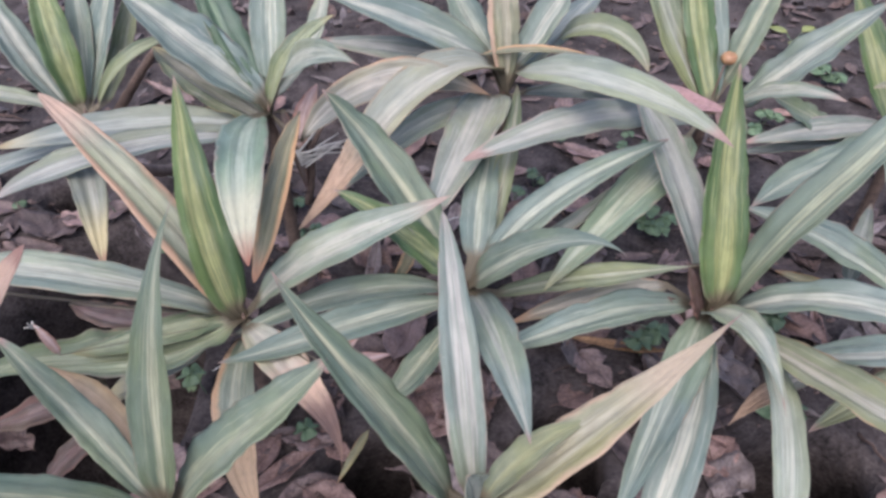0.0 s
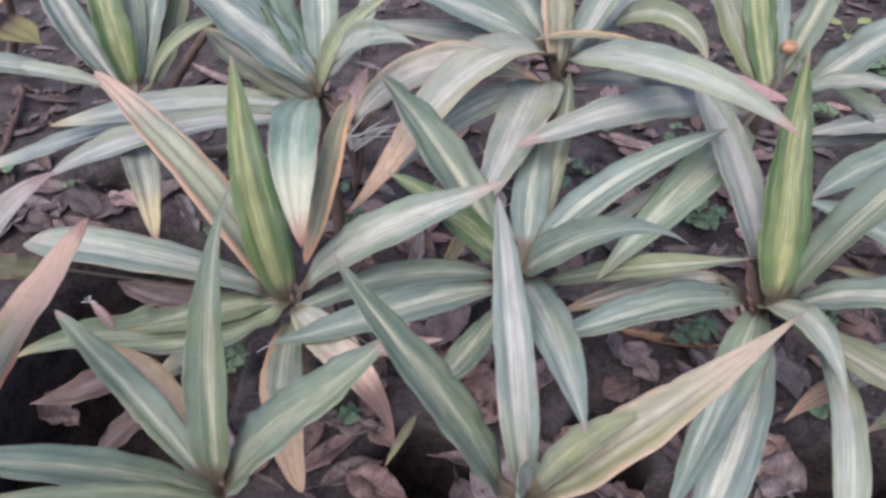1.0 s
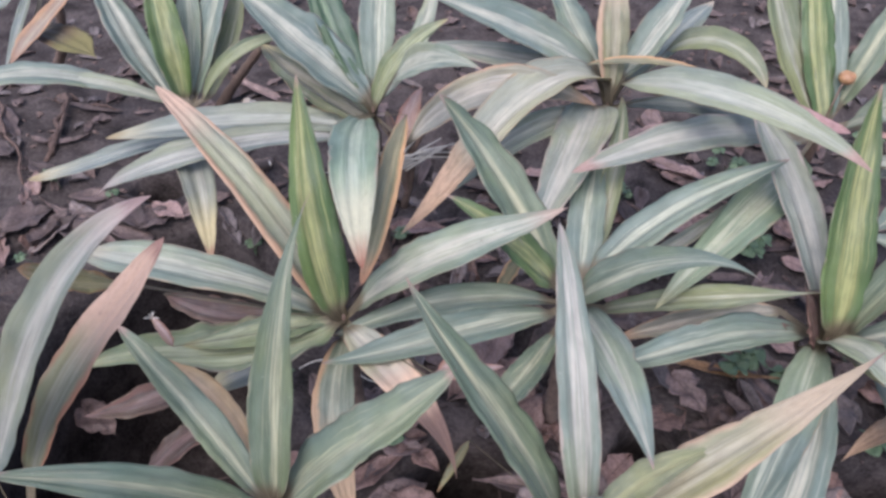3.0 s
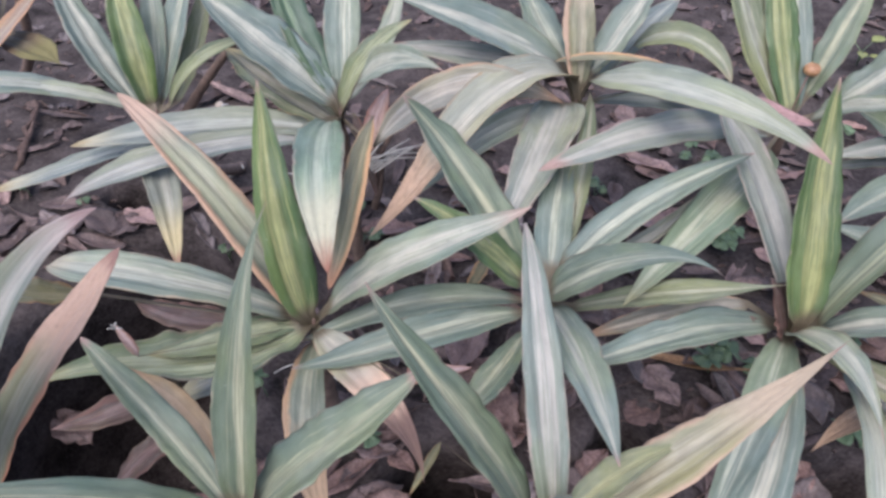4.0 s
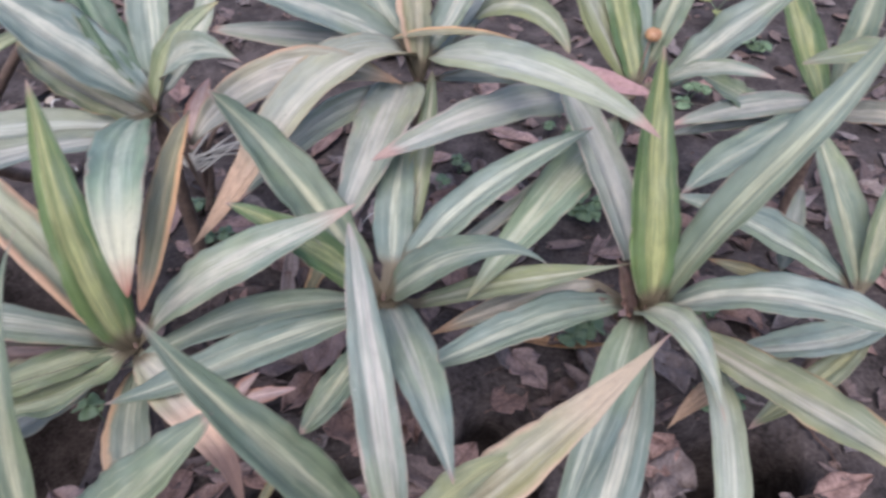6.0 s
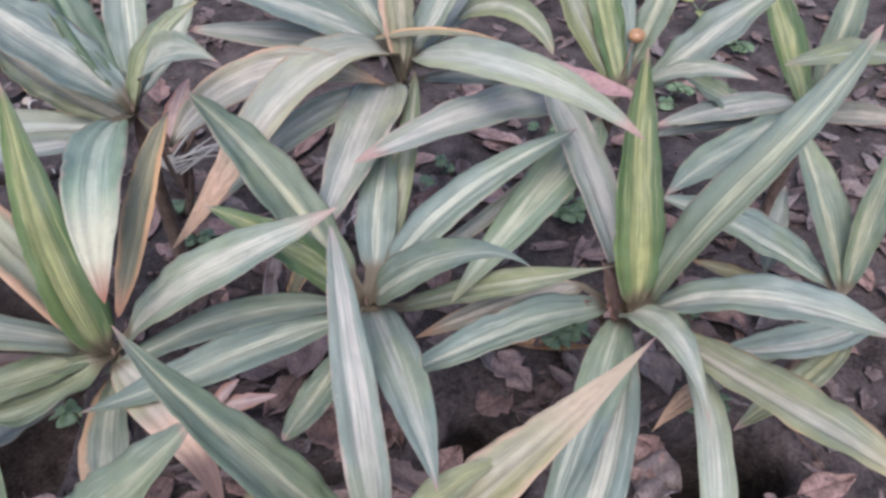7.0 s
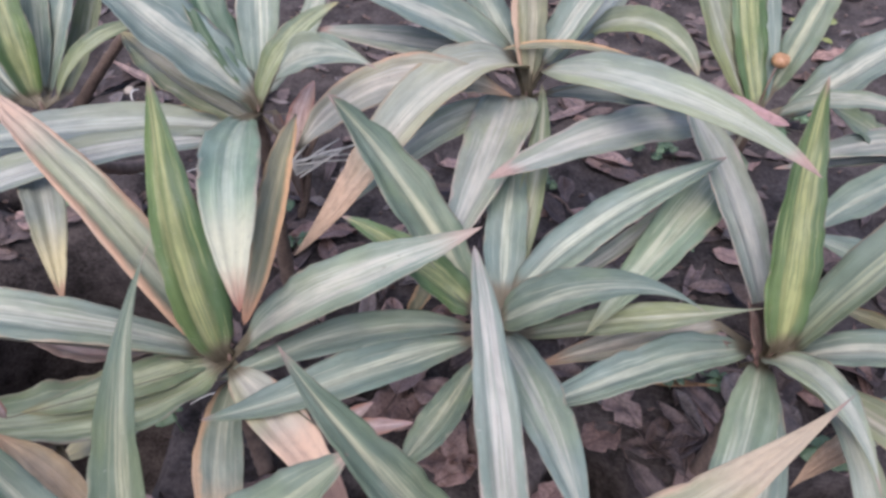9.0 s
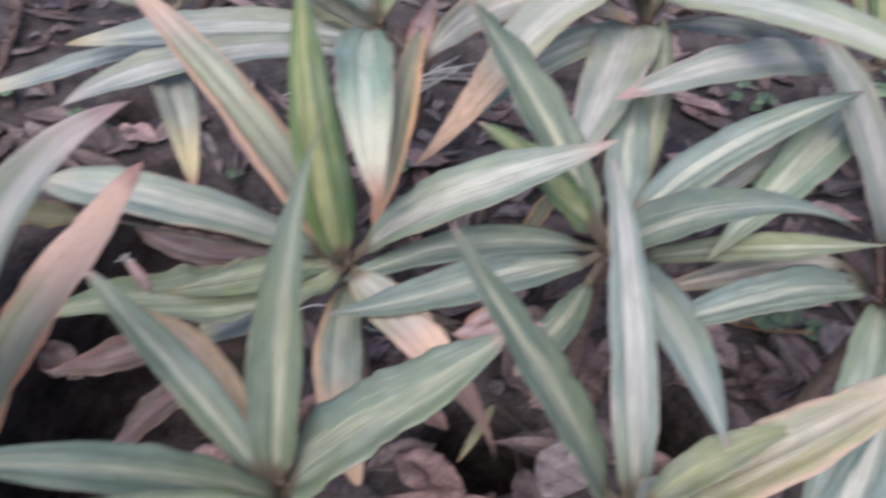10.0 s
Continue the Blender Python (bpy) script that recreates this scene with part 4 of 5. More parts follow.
leaf(owner, "paleorange", (0.067, -0.099, -0.002), 45, 41, 0.359, 93, -44, 0.058, -38, curl=-18, bow=21, peak=0.55, taper=1.2, neck=0.4)
leaf(owner, "greycream", (-0.016, -0.024, -0.025), 190, 15, 0.407, 35, -2, 0.058, 16, curl=-10, bow=-5, peak=0.45, taper=0.8, neck=0.5)
leaf(owner, "pinktip", (-0.026, -0.034, -0.035), 210, 22, 0.470, 61, -23, 0.053, 16, curl=7, bow=-37, peak=0.60, taper=1.6, neck=0.6)
leaf(owner, "greycream", (-0.183, -0.023, -0.045), 190, 8, 0.396, 44, 9, 0.037, 16, curl=-27, bow=-15, peak=0.70, taper=0.6, neck=0.5)
leaf(owner, "yellowtip", (-0.319, -0.030, -0.064), 305, 23, 0.307, 48, -17, 0.050, 0, curl=8, bow=1, peak=0.45, taper=0.8, neck=0.6)
leaf(owner, "deadbrown", (0.023, -0.006, -0.007), 297, -41, 0.138, 37, 7, 0.020, 0)
leaf(owner, "deadpink", (0.047, -0.043, -0.057), 77, 55, 0.122, 48, -2, 0.035, 0)
leaf(owner, "rust", (-0.016, -0.016, -0.033), 162, 12, 0.142, 24, -7, 0.034, 12, curl=-2, bow=-0, peak=0.60, taper=2.6, neck=0.6)
leaf(owner, "palestreak", (0.006, 0.028, -0.003), 44, 29, 0.241, -20, 41, 0.036, 0)
fibres(owner, (0.051, -0.053, -0.089), 25, 20, 0.09, 10)
stalk(owner, (0.048, -0.044, -0.168), (0.058, -0.018, -0.031), 0.006)
stalk(owner, (0.051, -0.042, -0.121), (0.091, -0.010, -0.022), 0.004)
owner = cordyline((-0.617, 1.091, 0.372), lean=(0.02, 0.3))
leaf(owner, "tealwhite", (-0.035, 0.015, -0.006), 160, 50, 0.273, -4, -36, 0.060, 0)
leaf(owner, "lime", (-0.014, 0.015, -0.005), 115, 85, 0.259, 45, -1, 0.057, 0)
leaf(owner, "teal", (-0.010, 0.034, -0.007), 81, 64, 0.248, 11, 21, 0.047, 0)
leaf(owner, "teal", (-0.002, 0.033, -0.009), 58, 60, 0.259, 8, 11, 0.060, 0)
leaf(owner, "streak", (0.021, 0.016, -0.004), 344, 62, 0.264, 48, 0, 0.030, -44)
leaf(owner, "olive", (0.017, 0.045, -0.017), 55, 45, 0.231, -13, 21, 0.051, 0)
leaf(owner, "tealwhite", (-0.079, 0.013, -0.005), 209, 41, 0.278, 39, -2, 0.051, 16, curl=14, bow=6, peak=0.70, taper=0.6, neck=0.2)
leaf(owner, "palestreak", (-0.041, 0.011, -0.010), 203, 35, 0.231, 26, -5, 0.035, 16)
stalk(owner, (0.029, 0.042, -0.043), (0.141, 0.066, 0.092), 0.0085)
owner = cordyline((0.706, 0.721, 0.259))
leaf(owner, "teal", (-0.016, 0.012, 0.012), 157, 35, 0.279, 34, -4, 0.067, 10)
leaf(owner, "green", (0.003, 0.008, 0.009), 106, 53, 0.248, 29, -7, 0.062, 0)
leaf(owner, "green", (0.013, 0.008, 0.008), 81, 68, 0.234, -0, -21, 0.043, 0)
leaf(owner, "tealwhite", (0.035, -0.031, -0.028), 207, 11, 0.255, 10, -35, 0.054, 0, curl=5, bow=8, peak=0.45, taper=0.7, neck=0.6)
leaf(owner, "orangeend", (-0.045, -0.042, -0.046), 201, 22, 0.304, 43, -0, 0.033, 0, curl=13, bow=13, peak=0.70, taper=1.3, neck=0.6)
leaf(owner, "greyteal", (-0.076, 0.066, -0.017), 72, 63, 0.137, 38, -10, 0.033, 0)
leaf(owner, "yellow", (-0.078, 0.041, -0.021), 166, 18, 0.121, 14, -13, 0.031, 8)
leaf(owner, "dulllime", (0.012, -0.039, -0.041), 224, 11, 0.246, 39, -37, 0.041, 0, curl=4, bow=17, peak=0.55, taper=0.9, neck=0.5)
owner = cordyline((0.821, 1.087, 0.319))
leaf(owner, "teal", (-0.049, -0.039, 0.024), 218, 13, 0.348, 27, -17, 0.057, 0, curl=6, bow=10, peak=0.70, taper=1.1, neck=0.6)
leaf(owner, "pale", (-0.049, -0.016, 0.027), 199, 13, 0.285, 21, -10, 0.054, 8)
leaf(owner, "pale", (-0.060, -0.012, 0.000), 196, 6, 0.270, 14, -14, 0.030, 8)
leaf(owner, "lime", (-0.024, -0.005, 0.016), 140, 56, 0.268, 2, -5, 0.083, 16)
leaf(owner, "green", (0.011, 0.020, 0.021), 64, 85, 0.232, 35, -5, 0.053, 0)
leaf(owner, "olive", (0.106, -0.022, 0.107), 208, 23, 0.340, 19, -8, 0.061, 12)
leaf(owner, "paleorange", (-0.020, -0.019, 0.002), 293, 31, 0.168, 9, 6, 0.059, -24)
owner = cordyline((-1.041, 1.480, 0.458), lean=(-0.3, 0.3))
leaf(owner, "rust", (0.103, -0.091, -0.010), 270, -8, 0.248, 7, -17, 0.045, 0, curl=7, bow=7, peak=0.70, taper=1.2, neck=0.4)
leaf(owner, "greyteal", (0.013, -0.099, -0.018), 287, -5, 0.234, 23, -15, 0.022, 0)
leaf(owner, "greyteal", (-0.018, -0.092, -0.010), 268, -16, 0.185, -18, -20, 0.064, 4)
leaf(owner, "deadolive", (0.048, -0.184, -0.061), 329, 8, 0.173, 31, 12, 0.078, 0, curl=-3, bow=-2, peak=0.65, taper=1.7, neck=0.5)

# ---- fallen leaves ----
def dry_sheet(rng, length, width, curl):
    """The curled, ragged blade of a fallen leaf, flat along x: vertices and faces."""
    n, k = 15, 9
    s, u = np.linspace(0, 1, n), np.linspace(-1, 1, k)
    shape = np.sin(np.pi * np.clip(s, 0.02, 0.995) ** rng.uniform(0.75, 1.1)) ** rng.uniform(0.7, 1.0)
    bend, cup, ph = rng.uniform(-0.6, 1.0) * curl, rng.uniform(0.3, 0.9) * curl, rng.uniform(0, 6)
    ragged = [[1 + rng.uniform(-0.1, 0.06) for _ in range(n)] for _ in range(2)]
    for side in ragged:
        if rng.random() < 0.45:
            bite = rng.randrange(3, n - 3)
            side[bite] *= rng.uniform(0.45, 0.8)
            side[bite + 1] *= rng.uniform(0.6, 0.95)
    roll, crumple = rng.uniform(-0.5, 0.5) * curl, rng.uniform(0.03, 0.07)
    rows = np.zeros((n, k, 3))
    for i in range(n):
        for j in range(k):
            half = shape[i] * width / 2 * ragged[0 if u[j] < 0 else 1][i]
            z = bend * length * 0.6 * (s[i] - 0.5) ** 2 + cup * half * abs(u[j]) ** 1.5 + roll * half * u[j] * (s[i] - 0.3)
            z += crumple * width * (math.sin(5 * s[i] + 3 * u[j] + ph) + 0.8 * math.sin(13 * s[i] - 4 * u[j] + ph) + 0.5 * math.sin(23 * s[i] + 7 * u[j] + 2 * ph))
            z -= 0.05 * width * max(0.0, 1 - 5 * abs(u[j]))
            rows[i, j] = ((s[i] - 0.5) * length, u[j] * half * (1 - 0.15 * cup), z)
    nor = np.zeros_like(rows)
    nor[..., 2] = 1
    return shell(rows, nor, 0.0008)


TONES = ("mauve", "brown", "grey", "ochre", "pinkish", "dark")


def dry_leaf(x, y, turn, length, width, tone, lift=0.012, curl=0.5):
    rng = random.Random(round(x * 2000) * 13 + round(y * 2000))
    verts, faces = dry_sheet(rng, length, width, curl)
    ob = mesh_part("fallen_leaf", verts, faces, DRY[tone])
    rest = -min(v[2] for v in verts)
    ob.matrix_world = pose(x, y, ground_height(x, y) + rest * 0.45 + lift - 0.003, rng.uniform(-9, 9), rng.uniform(-9, 9), turn)
    v, f = tube([(-0.48 * length, 0, 0.0), (-0.6 * length, 0.01 * length, 0.004), (-0.74 * length, 0.04 * length, 0.002)], [0.0011, 0.001, 0.0009], 6)
    mesh_part("leaf_stalk", v, f, TWIG, ob)
    return tagged(ob, "curled dry " + TONES[tone] + " fallen leaf lying on dark soil", "dry leaf", group="fallen leaves")


dry_leaf(0.488, 0.759, -76, 0.115, 0.079, 2)
dry_leaf(0.340, 1.425, -33, 0.161, 0.055, 4)
dry_leaf(-0.138, 1.068, -28, 0.108, 0.073, 1)
dry_leaf(-0.016, 0.710, -51, 0.114, 0.105, 1)
dry_leaf(0.420, 0.620, -60, 0.104, 0.073, 1)
dry_leaf(0.443, 0.580, -36, 0.080, 0.094, 2)
dry_leaf(0.069, 0.734, -84, 0.138, 0.063, 1)
dry_leaf(-0.142, 0.837, -4, 0.102, 0.063, 0)
dry_leaf(0.331, 0.830, -13, 0.190, 0.027, 3)
dry_leaf(0.451, 0.905, -49, 0.063, 0.052, 4)
dry_leaf(0.267, 0.778, -57, 0.087, 0.063, 0)
dry_leaf(0.233, 0.736, 29, 0.071, 0.063, 1)
dry_leaf(-0.147, 0.580, -27, 0.103, 0.063, 0)
dry_leaf(-0.619, 0.614, -99, 0.081, 0.052, 1)
dry_leaf(-0.680, 1.085, -27, 0.110, 0.063, 5)
dry_leaf(0.440, 1.229, -55, 0.118, 0.063, 0)
dry_leaf(-0.069, 1.475, 61, 0.162, 0.052, 1)
dry_leaf(-0.323, 1.110, -28, 0.072, 0.042, 4)
dry_leaf(-0.416, 0.603, -41, 0.091, 0.063, 0)
dry_leaf(0.631, 0.936, 19, 0.090, 0.042, 0)
dry_leaf(-1.067, 1.127, 48, 0.110, 0.089, 5)
dry_leaf(-0.952, 1.108, -26, 0.108, 0.073, 5)
dry_leaf(-0.862, 1.172, -40, 0.138, 0.063, 5)
dry_leaf(-0.716, 1.109, -27, 0.101, 0.052, 5)
dry_leaf(-0.708, 0.712, 49, 0.118, 0.058, 1)
dry_leaf(-0.578, 0.607, 50, 0.101, 0.063, 1)
dry_leaf(-0.502, 0.573, 37, 0.091, 0.073, 0)
dry_leaf(-0.889, 0.843, -30, 0.123, 0.073, 0)
dry_leaf(-0.582, 0.914, -13, 0.170, 0.073, 1)
dry_leaf(-1.260, 1.377, -43, 0.160, 0.063, 5)
dry_leaf(-1.126, 1.569, -13, 0.200, 0.021, 5)
dry_leaf(-0.765, 1.688, 59, 0.143, 0.042, 5)
dry_leaf(-0.460, 0.532, -14, 0.095, 0.073, 1)
dry_leaf(-0.505, 0.565, 1, 0.096, 0.063, 0)
dry_leaf(0.218, 0.714, -2, 0.075, 0.058, 1)
dry_leaf(0.474, 0.803, 36, 0.106, 0.084, 2)
dry_leaf(0.050, 0.724, -81, 0.121, 0.063, 1)
dry_leaf(0.017, 0.551, -27, 0.075, 0.094, 2)
dry_leaf(-0.204, 0.736, 37, 0.081, 0.063, 0)
dry_leaf(-0.155, 0.534, -26, 0.106, 0.063, 1)
dry_leaf(0.215, 0.550, -8, 0.068, 0.063, 1)
dry_leaf(0.369, 0.591, -45, 0.042, 0.073, 1)
dry_leaf(0.349, 1.391, -20, 0.083, 0.042, 4)
dry_leaf(-0.798, 1.165, 56, 0.092, 0.063, 5)
dry_leaf(-1.018, 1.103, 86, 0.101, 0.063, 5)
dry_leaf(0.440, 0.615, -71, 0.072, 0.073, 1)
dry_leaf(0.465, 0.581, -52, 0.050, 0.094, 2)
dry_leaf(0.700, 0.547, 9, 0.097, 0.048, 1)
dry_leaf(0.225, 0.706, 24, 0.085, 0.063, 1)
dry_leaf(0.344, 1.427, -32, 0.126, 0.042, 4)
dry_leaf(0.018, 0.724, 121, 0.100, 0.084, 1)
dry_leaf(-0.030, 0.909, 33, 0.082, 0.052, 0)
dry_leaf(-1.296, 1.482, -47, 0.200, 0.052, 5)
dry_leaf(-1.119, 1.302, -31, 0.115, 0.052, 5)
dry_leaf(-0.276, 0.624, 64, 0.089, 0.048, 1)
dry_leaf(-0.263, 0.736, 29, 0.071, 0.046, 0)
dry_leaf(-0.368, 0.601, 56, 0.076, 0.046, 1)
dry_leaf(-0.052, 0.772, 42, 0.090, 0.063, 1)
dry_leaf(0.139, 0.639, 50, 0.094, 0.052, 1)
dry_leaf(0.100, 0.754, 59, 0.083, 0.048, 0)
dry_leaf(-0.209, 0.645, -6, 0.092, 0.042, 0)
dry_leaf(-0.365, 0.562, 23, 0.086, 0.046, 1)
dry_leaf(-0.334, 0.628, 52, 0.063, 0.042, 1)
dry_leaf(-0.240, 0.595, 41, 0.125, 0.042, 1)
dry_leaf(-0.197, 0.561, 30, 0.103, 0.046, 0)
dry_leaf(-0.201, 0.659, 21, 0.085, 0.042, 1)
dry_leaf(-0.167, 0.642, -40, 0.078, 0.038, 1)
dry_leaf(-0.028, 0.759, 53, 0.078, 0.052, 0)
dry_leaf(0.010, 0.676, 35, 0.080, 0.048, 1)

dry_leaf(-0.059, 0.853, 70, 0.13, 0.08, 4, 0.02)
dry_leaf(-0.091, 0.891, 20, 0.11, 0.07, 0, 0.012)
dry_leaf(-0.02, 0.80, -40, 0.1, 0.065, 4, 0.012)

rng = random.Random(11)
for i in range(275):
    x, y = rng.uniform(-1.2, 1.3), rng.uniform(0.4, 1.25) if i % 4 else rng.uniform(0.6, 1.9)
    big = rng.uniform(0.75, 1.3)
    if hollow(x, y) > 0.03 or (x > 0.52 and y < 0.72):
        continue
    strap = i % 5 == 0
    dry_leaf(x, y, rng.uniform(0, 360), (0.2 if strap else 0.105) * big, (0.03 if strap else rng.uniform(0.034, 0.06)) * big, rng.choice((0, 0, 1, 1, 2, 1, 4, 5, 5, 5, 5, 5)), 0.008, rng.uniform(0.3, 1.0))

# the smaller litter beneath, past counting
lv, lf, lm = [], [], []
for i in range(800):
    x, y = rng.uniform(-1.5, 1.6), rng.uniform(0.3, 2.5) if i % 3 else rng.uniform(1.1, 2.3)
    if hollow(x, y) > 0.03:
        continue
    v, f = dry_sheet(rng, rng.uniform(0.03, 0.1), rng.uniform(0.012, 0.045), rng.uniform(0.5, 1.5))
    m4 = pose(x, y, ground_height(x, y) + 0.004, rng.uniform(-14, 14), rng.uniform(-14, 14), rng.uniform(0, 360))
    v = np.asarray(v) @ np.array(m4.to_3x3()).T + np.array(m4.translation)
    lf += [tuple(q + len(lv) for q in face) for face in f]
    lm += [rng.choice((0, 1, 2, 2, 0))] * len(f)
    lv += [tuple(p) for p in v]
litter = mesh_part("leaf_litter", lv, lf, CRUMBLE[0])
litter.data.materials.append(CRUMBLE[1])
litter.data.materials.append(CRUMBLE[2])
litter.data.polygons.foreach_set("material_index", lm)
tagged(litter, "small crumbling dry leaves strewn over the soil", "leaf litter", kind="stuff")

# small crumbs of leaf and clods between them
verts, faces = [], []
for _ in range(900):
    x, y, r, a = rng.uniform(-1.4, 1.5), rng.uniform(0.15, 2.5), rng.uniform(0.003, 0.011), rng.uniform(0, 6.3)
    if hollow(x, y) > 0.03:
        continue
    z, b, t = ground_height(x, y), rng.uniform(0.3, 0.9), rng.uniform(-0.5, 0.5)
    n = len(verts)
    for q in range(6):
        w = a + q * math.pi / 3
        verts.append((x + r * math.cos(w) * rng.uniform(0.8, 1.2), y + r * b * math.sin(w), z + 0.003 + r * t * math.cos(w)))
    verts += [(x, y, z + 0.004 + r * 0.5), (x, y, z - 0.004)]
    for q in range(6):
        faces += [(n + q, n + (q + 1) % 6, n + 6), (n + (q + 1) % 6, n + q, n + 7)]
crumbs = mesh_part("litter_crumbs", verts, faces, CRUMBLE[1])
crumbs.data.polygons.foreach_set("use_smooth", [False] * len(crumbs.data.polygons))
tagged(crumbs, "crumbled bits of dry leaf and small clods on the soil", "litter", kind="stuff")


# ---- twigs ----
def twig(x, y, turn, length, thick, rise=0.012):
    rng = random.Random(round(x * 900) + round(y * 700) * 3)
    pts = [((i / 8 - 0.5) * length, rng.uniform(-1, 1) * length * 0.035, rise * math.sin(i / 8 * 3.1) + rng.uniform(0, 0.003)) for i in range(9)]
    v, f = tube(pts, [thick * (1 - 0.05 * i) for i in range(9)], 7)
    ob = mesh_part("twig", v, f, TWIG)
    ob.matrix_world = pose(x, y, ground_height(x, y) + thick * 0.7, 0, rng.uniform(-6, 6), turn)
    return tagged(ob, "thin brown dead twig lying on the soil", "twig", group="twigs")


twig(0.637, 0.619, -36, 0.120, 0.0040)
twig(-1.168, 1.488, 105, 0.285, 0.0060)
twig(-1.088, 1.571, -17, 0.111, 0.0040)
twig(0.702, 0.618, -71, 0.106, 0.0030)
twig(-0.166, 0.533, -41, 0.099, 0.0050)
twig(-0.039, 0.546, 40, 0.099, 0.0050)
twig(0.243, 1.248, -62, 0.111, 0.0040)
twig(0.319, 0.609, 34, 0.087, 0.0020)
twig(-1.251, 1.409, -54, 0.367, 0.0050)
twig(0.530, 2.036, -92, 0.358, 0.0040)
twig(-1.171, 1.494, 105, 0.260, 0.0080)


# ---- clover ----
def clover(x, y, count=3, size=0.017, seed=0):
    rng = random.Random(seed)
    z = ground_height(x, y)
    sprig = tagged(new("clover_sprig"), "small green clover growing out of the soil", "clover", group="clovers")
    sprig.location = (x, y, z)
    for i in range(count):
        a, r, h = rng.uniform(0, 6.3), rng.uniform(0.006, 0.03), rng.uniform(0.015, 0.045)
        tip = np.array((r * math.cos(a), r * math.sin(a), h))
        v, f = tube([(0, 0, -0.004), tip * (0.4, 0.4, 0.6), tip], [0.0011, 0.0009, 0.0008], 6)
        v = list(v)
        turn0, size_i = rng.uniform(0, 6.3), size * rng.uniform(0.7, 1.2)
        lean = rng.uniform(-0.25, 0.25)
        for q in range(3):
            w = turn0 + q * 2.0944
            dx, dy = np.array((math.cos(w), math.sin(w), lean)), np.array((-math.sin(w), math.cos(w), 0.1))
            n, m = 6, 5
            rows = np.zeros((n, m, 3))
            for si in range(n):
                s = si / (n - 1)
                half = size_i * 0.62 * math.sin(min(s * 1.15 + 0.05, 1.15) * math.pi / 2.1) ** 0.9
                for ui in range(m):
                    u = ui / (m - 1) * 2 - 1
                    notch = 0.22 * size_i * (1 - abs(u)) * s**3
                    rows[si, ui] = tip + dx * (size_i * s - notch - 0.2 * size_i * abs(u) ** 3 * s) + dy * (u * half) + np.array((0, 0, 0.25 * size_i * abs(u) - 0.2 * size_i * s * s))
            nor = np.zeros_like(rows)
            nor[..., 2] = 1
            vv, ff = shell(rows, nor, 0.0004)
            o = len(v)
            v += [tuple(p) for p in vv]
            f += [tuple(i2 + o for i2 in face) for face in ff]
        mesh_part("clover_leaf", v, f, CLOVER, sprig)
    return sprig


clover(1.058, 1.775, 2, 0.0290, 0)
clover(0.800, 1.564, 2, 0.0261, 1)
clover(0.541, 0.702, 2, 0.0290, 2)
clover(0.637, 0.618, 2, 0.0290, 3)
clover(-0.214, 0.649, 1, 0.0290, 4)
clover(0.364, 0.840, 2, 0.0261, 5)
clover(0.445, 1.152, 3, 0.0319, 6)
clover(0.211, 1.317, 2, 0.0203, 7)
clover(0.162, 1.256, 2, 0.0174, 8)
clover(-0.321, 1.237, 2, 0.0319, 9)
clover(-0.558, 1.050, 1, 0.0188, 10)
clover(-0.400, 0.747, 1, 0.0261, 11)
clover(-0.700, 1.208, 1, 0.0203, 12)
clover(0.619, 0.880, 1, 0.0261, 13)
clover(0.436, 1.473, 2, 0.0203, 14)
clover(0.279, 1.473, 1, 0.0174, 15)
clover(0.515, 1.426, 1, 0.0188, 16)
clover(1.049, 1.778, 1, 0.0319, 17)
clover(0.593, 0.865, 2, 0.0290, 18)
clover(0.638, 0.627, 2, 0.0261, 19)
clover(0.820, 1.588, 2, 0.0261, 20)
clover(0.356, 0.822, 1, 0.0232, 21)
clover(-0.939, 1.244, 1, 0.0203, 22)
clover(-0.283, 1.132, 2, 0.0203, 23)
clover(0.476, 1.448, 2, 0.0188, 24)
clover(0.453, 1.171, 2, 0.0290, 25)
clover(-0.596, 1.056, 1, 0.0174, 26)
clover(-0.995, 1.016, 1, 0.0203, 27)
clover(-0.575, 1.120, 2, 0.0188, 28)
clover(-1.062, 1.263, 1, 0.0261, 29)
clover(0.447, 0.836, 1, 0.0290, 30)
clover(0.475, 1.443, 1, 0.0203, 31)
clover(-0.577, 1.049, 1, 0.0174, 32)


# ---- small things on the soil ----
def pale_seed(x, y, size):
    """A flattened pale seed case with a darker dimple, lying on the soil."""
    bm = bmesh.new()
    bmesh.ops.create_uvsphere(bm, u_segments=18, v_segments=12, radius=size)
    for v in bm.verts:
        r = math.hypot(v.co.x, v.co.y) / size
        v.co.z = v.co.z * 0.42 - (0.22 * size * max(0.0, 1 - 2.4 * r) if v.co.z > 0 else 0.0)
        v.co.x *= 1.0 + 0.12 * math.sin(3 * math.atan2(v.co.y, v.co.x))
    data = bpy.data.meshes.new("seed_case")
    bm.to_mesh(data)
    bm.free()
    data.materials.append(HUSK)
    data.polygons.foreach_set("use_smooth", [True] * len(data.polygons))
    ob = tagged(new("seed_case", data), "small pale round seed case lying on dark soil", "seed")
    ob.matrix_world = pose(x, y, ground_height(x, y) + size * 0.36, 18, -10, 30)


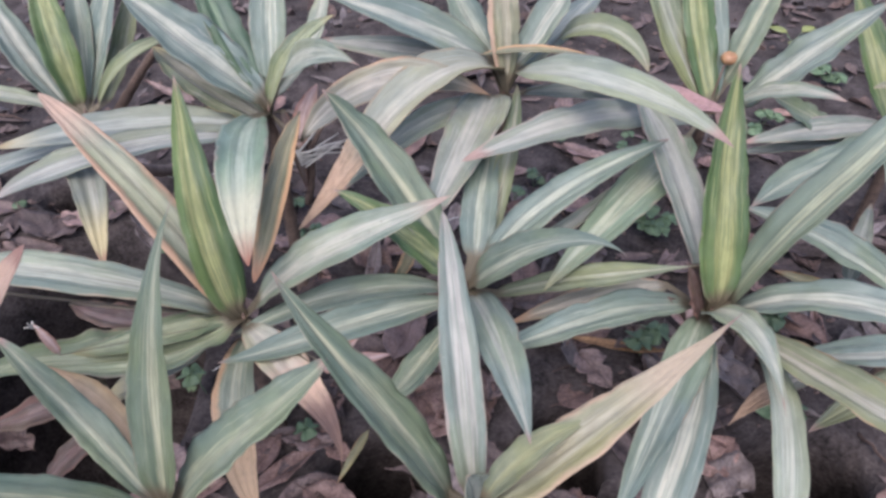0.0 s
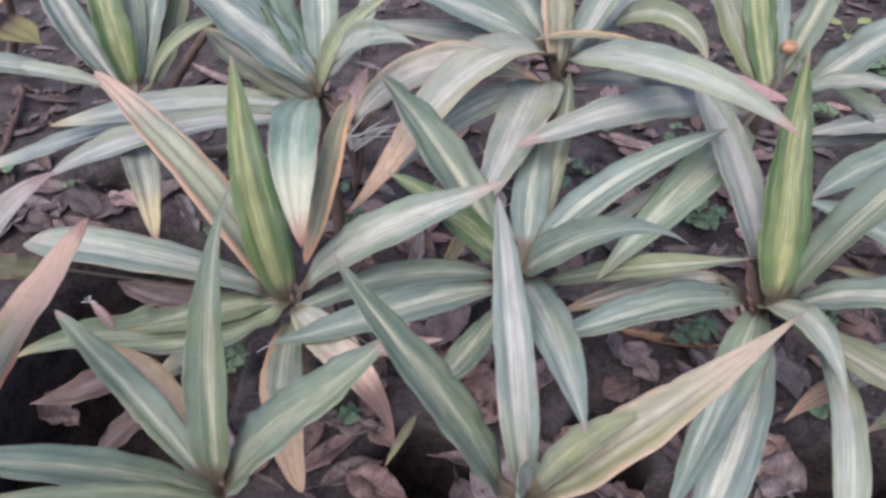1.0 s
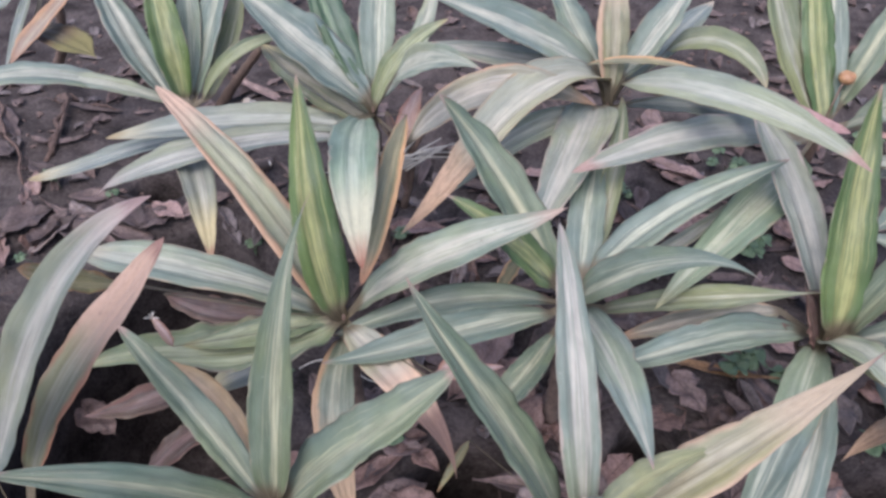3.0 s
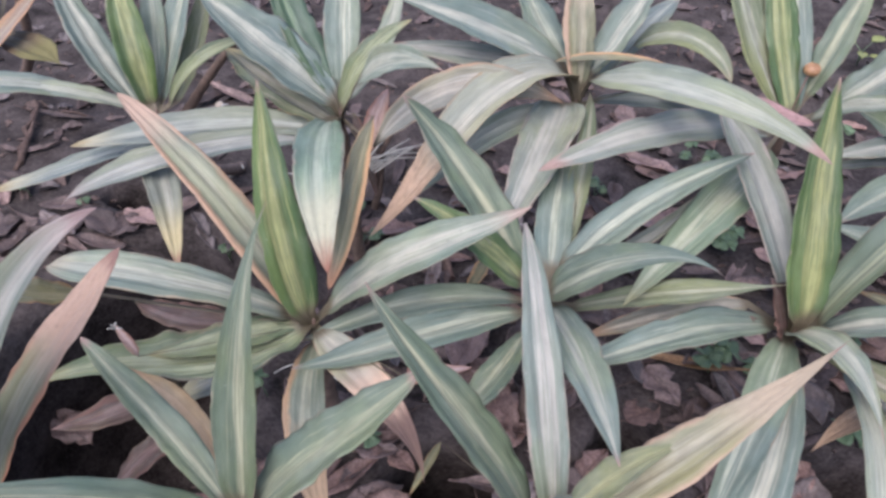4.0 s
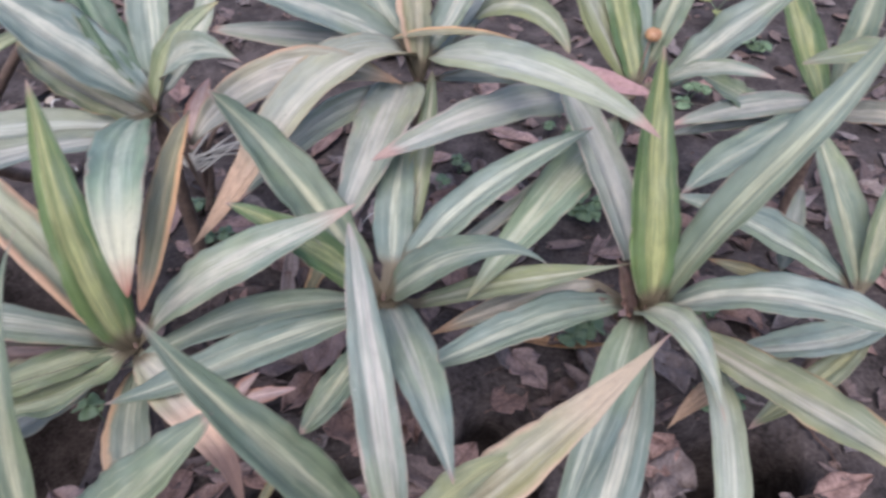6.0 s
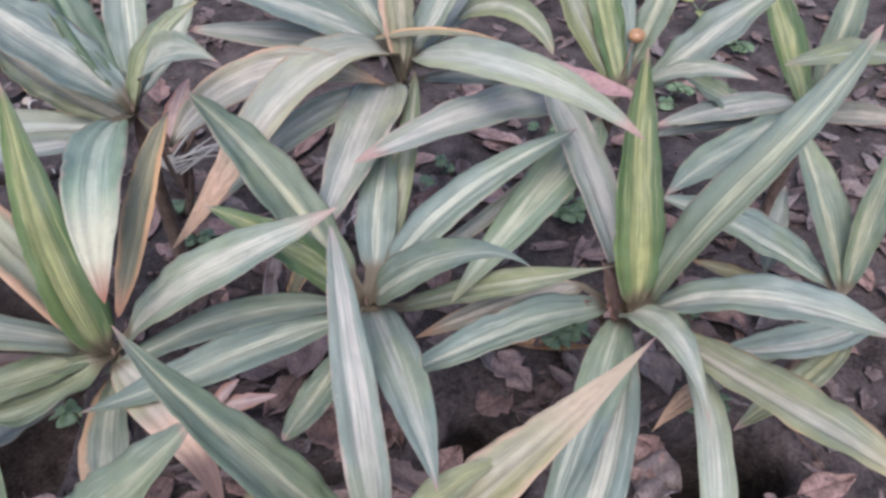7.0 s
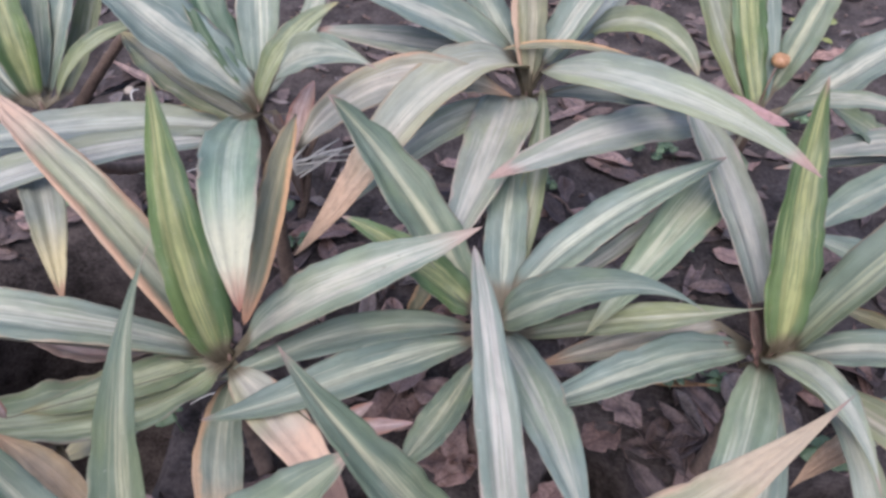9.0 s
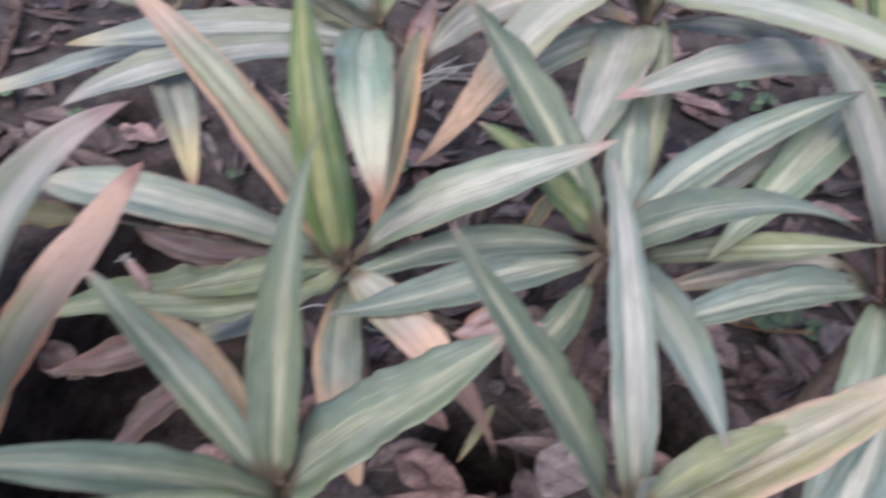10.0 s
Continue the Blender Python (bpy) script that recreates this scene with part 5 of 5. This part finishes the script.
def fibre_loop(x, y, size, turn, share=0.75):
    """A curled bleached fibre on the soil."""
    pts = [(size * math.cos(w) * (1 - 0.1 * i / 20), size * 0.8 * math.sin(w), 0.004 + 0.006 * math.sin(2.1 * w)) for i, w in ((i, share * 6.2832 * i / 20) for i in range(21))]
    v, f = tube(pts, [0.0022 - 0.0012 * i / 20 for i in range(21)], 7)
    ob = tagged(mesh_part("curled_fibre", v, f, STRAW), "curled bleached plant fibre lying on the soil", "fibre", group="bleached fibres")
    ob.matrix_world = pose(x, y, ground_height(x, y) + 0.003, 0, 0, turn)


def straw_bit(x, y, length, turn, lift=0.01):
    pts = [((i / 8 - 0.5) * length, 0.06 * length * math.sin(i * 0.7), lift * math.sin(math.pi * i / 8)) for i in range(9)]
    v, f = tube(pts, [0.0012 - 0.0001 * abs(i - 3) for i in range(9)], 6)
    ob = tagged(mesh_part("straw", v, f, STRAW), "thin bleached straw lying on the soil", "straw", group="bleached straws")
    ob.matrix_world = pose(x, y, ground_height(x, y) + 0.004, 0, 0, turn)


def seedling(x, y, height, size):
    """A weed seedling: a thin stem with a few round yellow-green leaves."""
    plant = tagged(new("weed_seedling"), "small weed seedling with round yellow-green leaves", "weed")
    plant.location = (x, y, ground_height(x, y) - 0.004)
    for i, (a, h, q) in enumerate(((0.4, 1.0, 1.0), (2.6, 0.92, 1.1), (4.3, 0.75, 0.8), (5.4, 0.6, 0.7))):
        tip = np.array((math.cos(a) * size * 1.1, math.sin(a) * size * 1.1, height * h))
        v, f = tube([(0, 0, 0), tip * (0.1, 0.1, 0.7), tip], [0.0016, 0.0013, 0.001], 6)
        mesh_part("stem", v, f, CLOVER, plant)
        rows = np.zeros((9, 7, 3))
        for si in range(9):
            w = math.sin(math.pi * min(0.97, 0.04 + si / 8)) ** 0.7 * size * q * 0.8
            for ui in range(7):
                e = ui / 3 - 1
                rows[si, ui] = tip + np.array((math.cos(a), math.sin(a), 0.2)) * (si / 8 * 2 * size * q) + np.array((-math.sin(a), math.cos(a), 0)) * (e * w) + np.array((0, 0, 0.2 * size * e * e - 0.3 * size * (si / 8) ** 2))
        nor = np.zeros_like(rows)
        nor[..., 2] = 1
        v, f = shell(rows, nor, 0.0005)
        mesh_part("leaf", v, f, YOUNG, plant)


YOUNG = plain_material("seedling_leaf", (0.15, 0.18, 0.055), (0.28, 0.3, 0.11), 50.0, 0.5, 0.3, 0.001, 0.1)
pale_seed(-0.741, 1.662, 0.012)
fibre_loop(-0.618, 1.346, 0.026, 20)
fibre_loop(-0.70, 1.63, 0.03, 120, 0.5)
straw_bit(-0.50, 1.35, 0.09, 15)
straw_bit(0.03, 1.20, 0.08, 40)
straw_bit(0.33, 0.56, 0.11, 35, 0.02)
straw_bit(-0.34, 0.80, 0.12, 8, 0.015)
straw_bit(-0.30, 0.78, 0.09, -12)
seedling(1.012, 1.944, 0.07, 0.022)
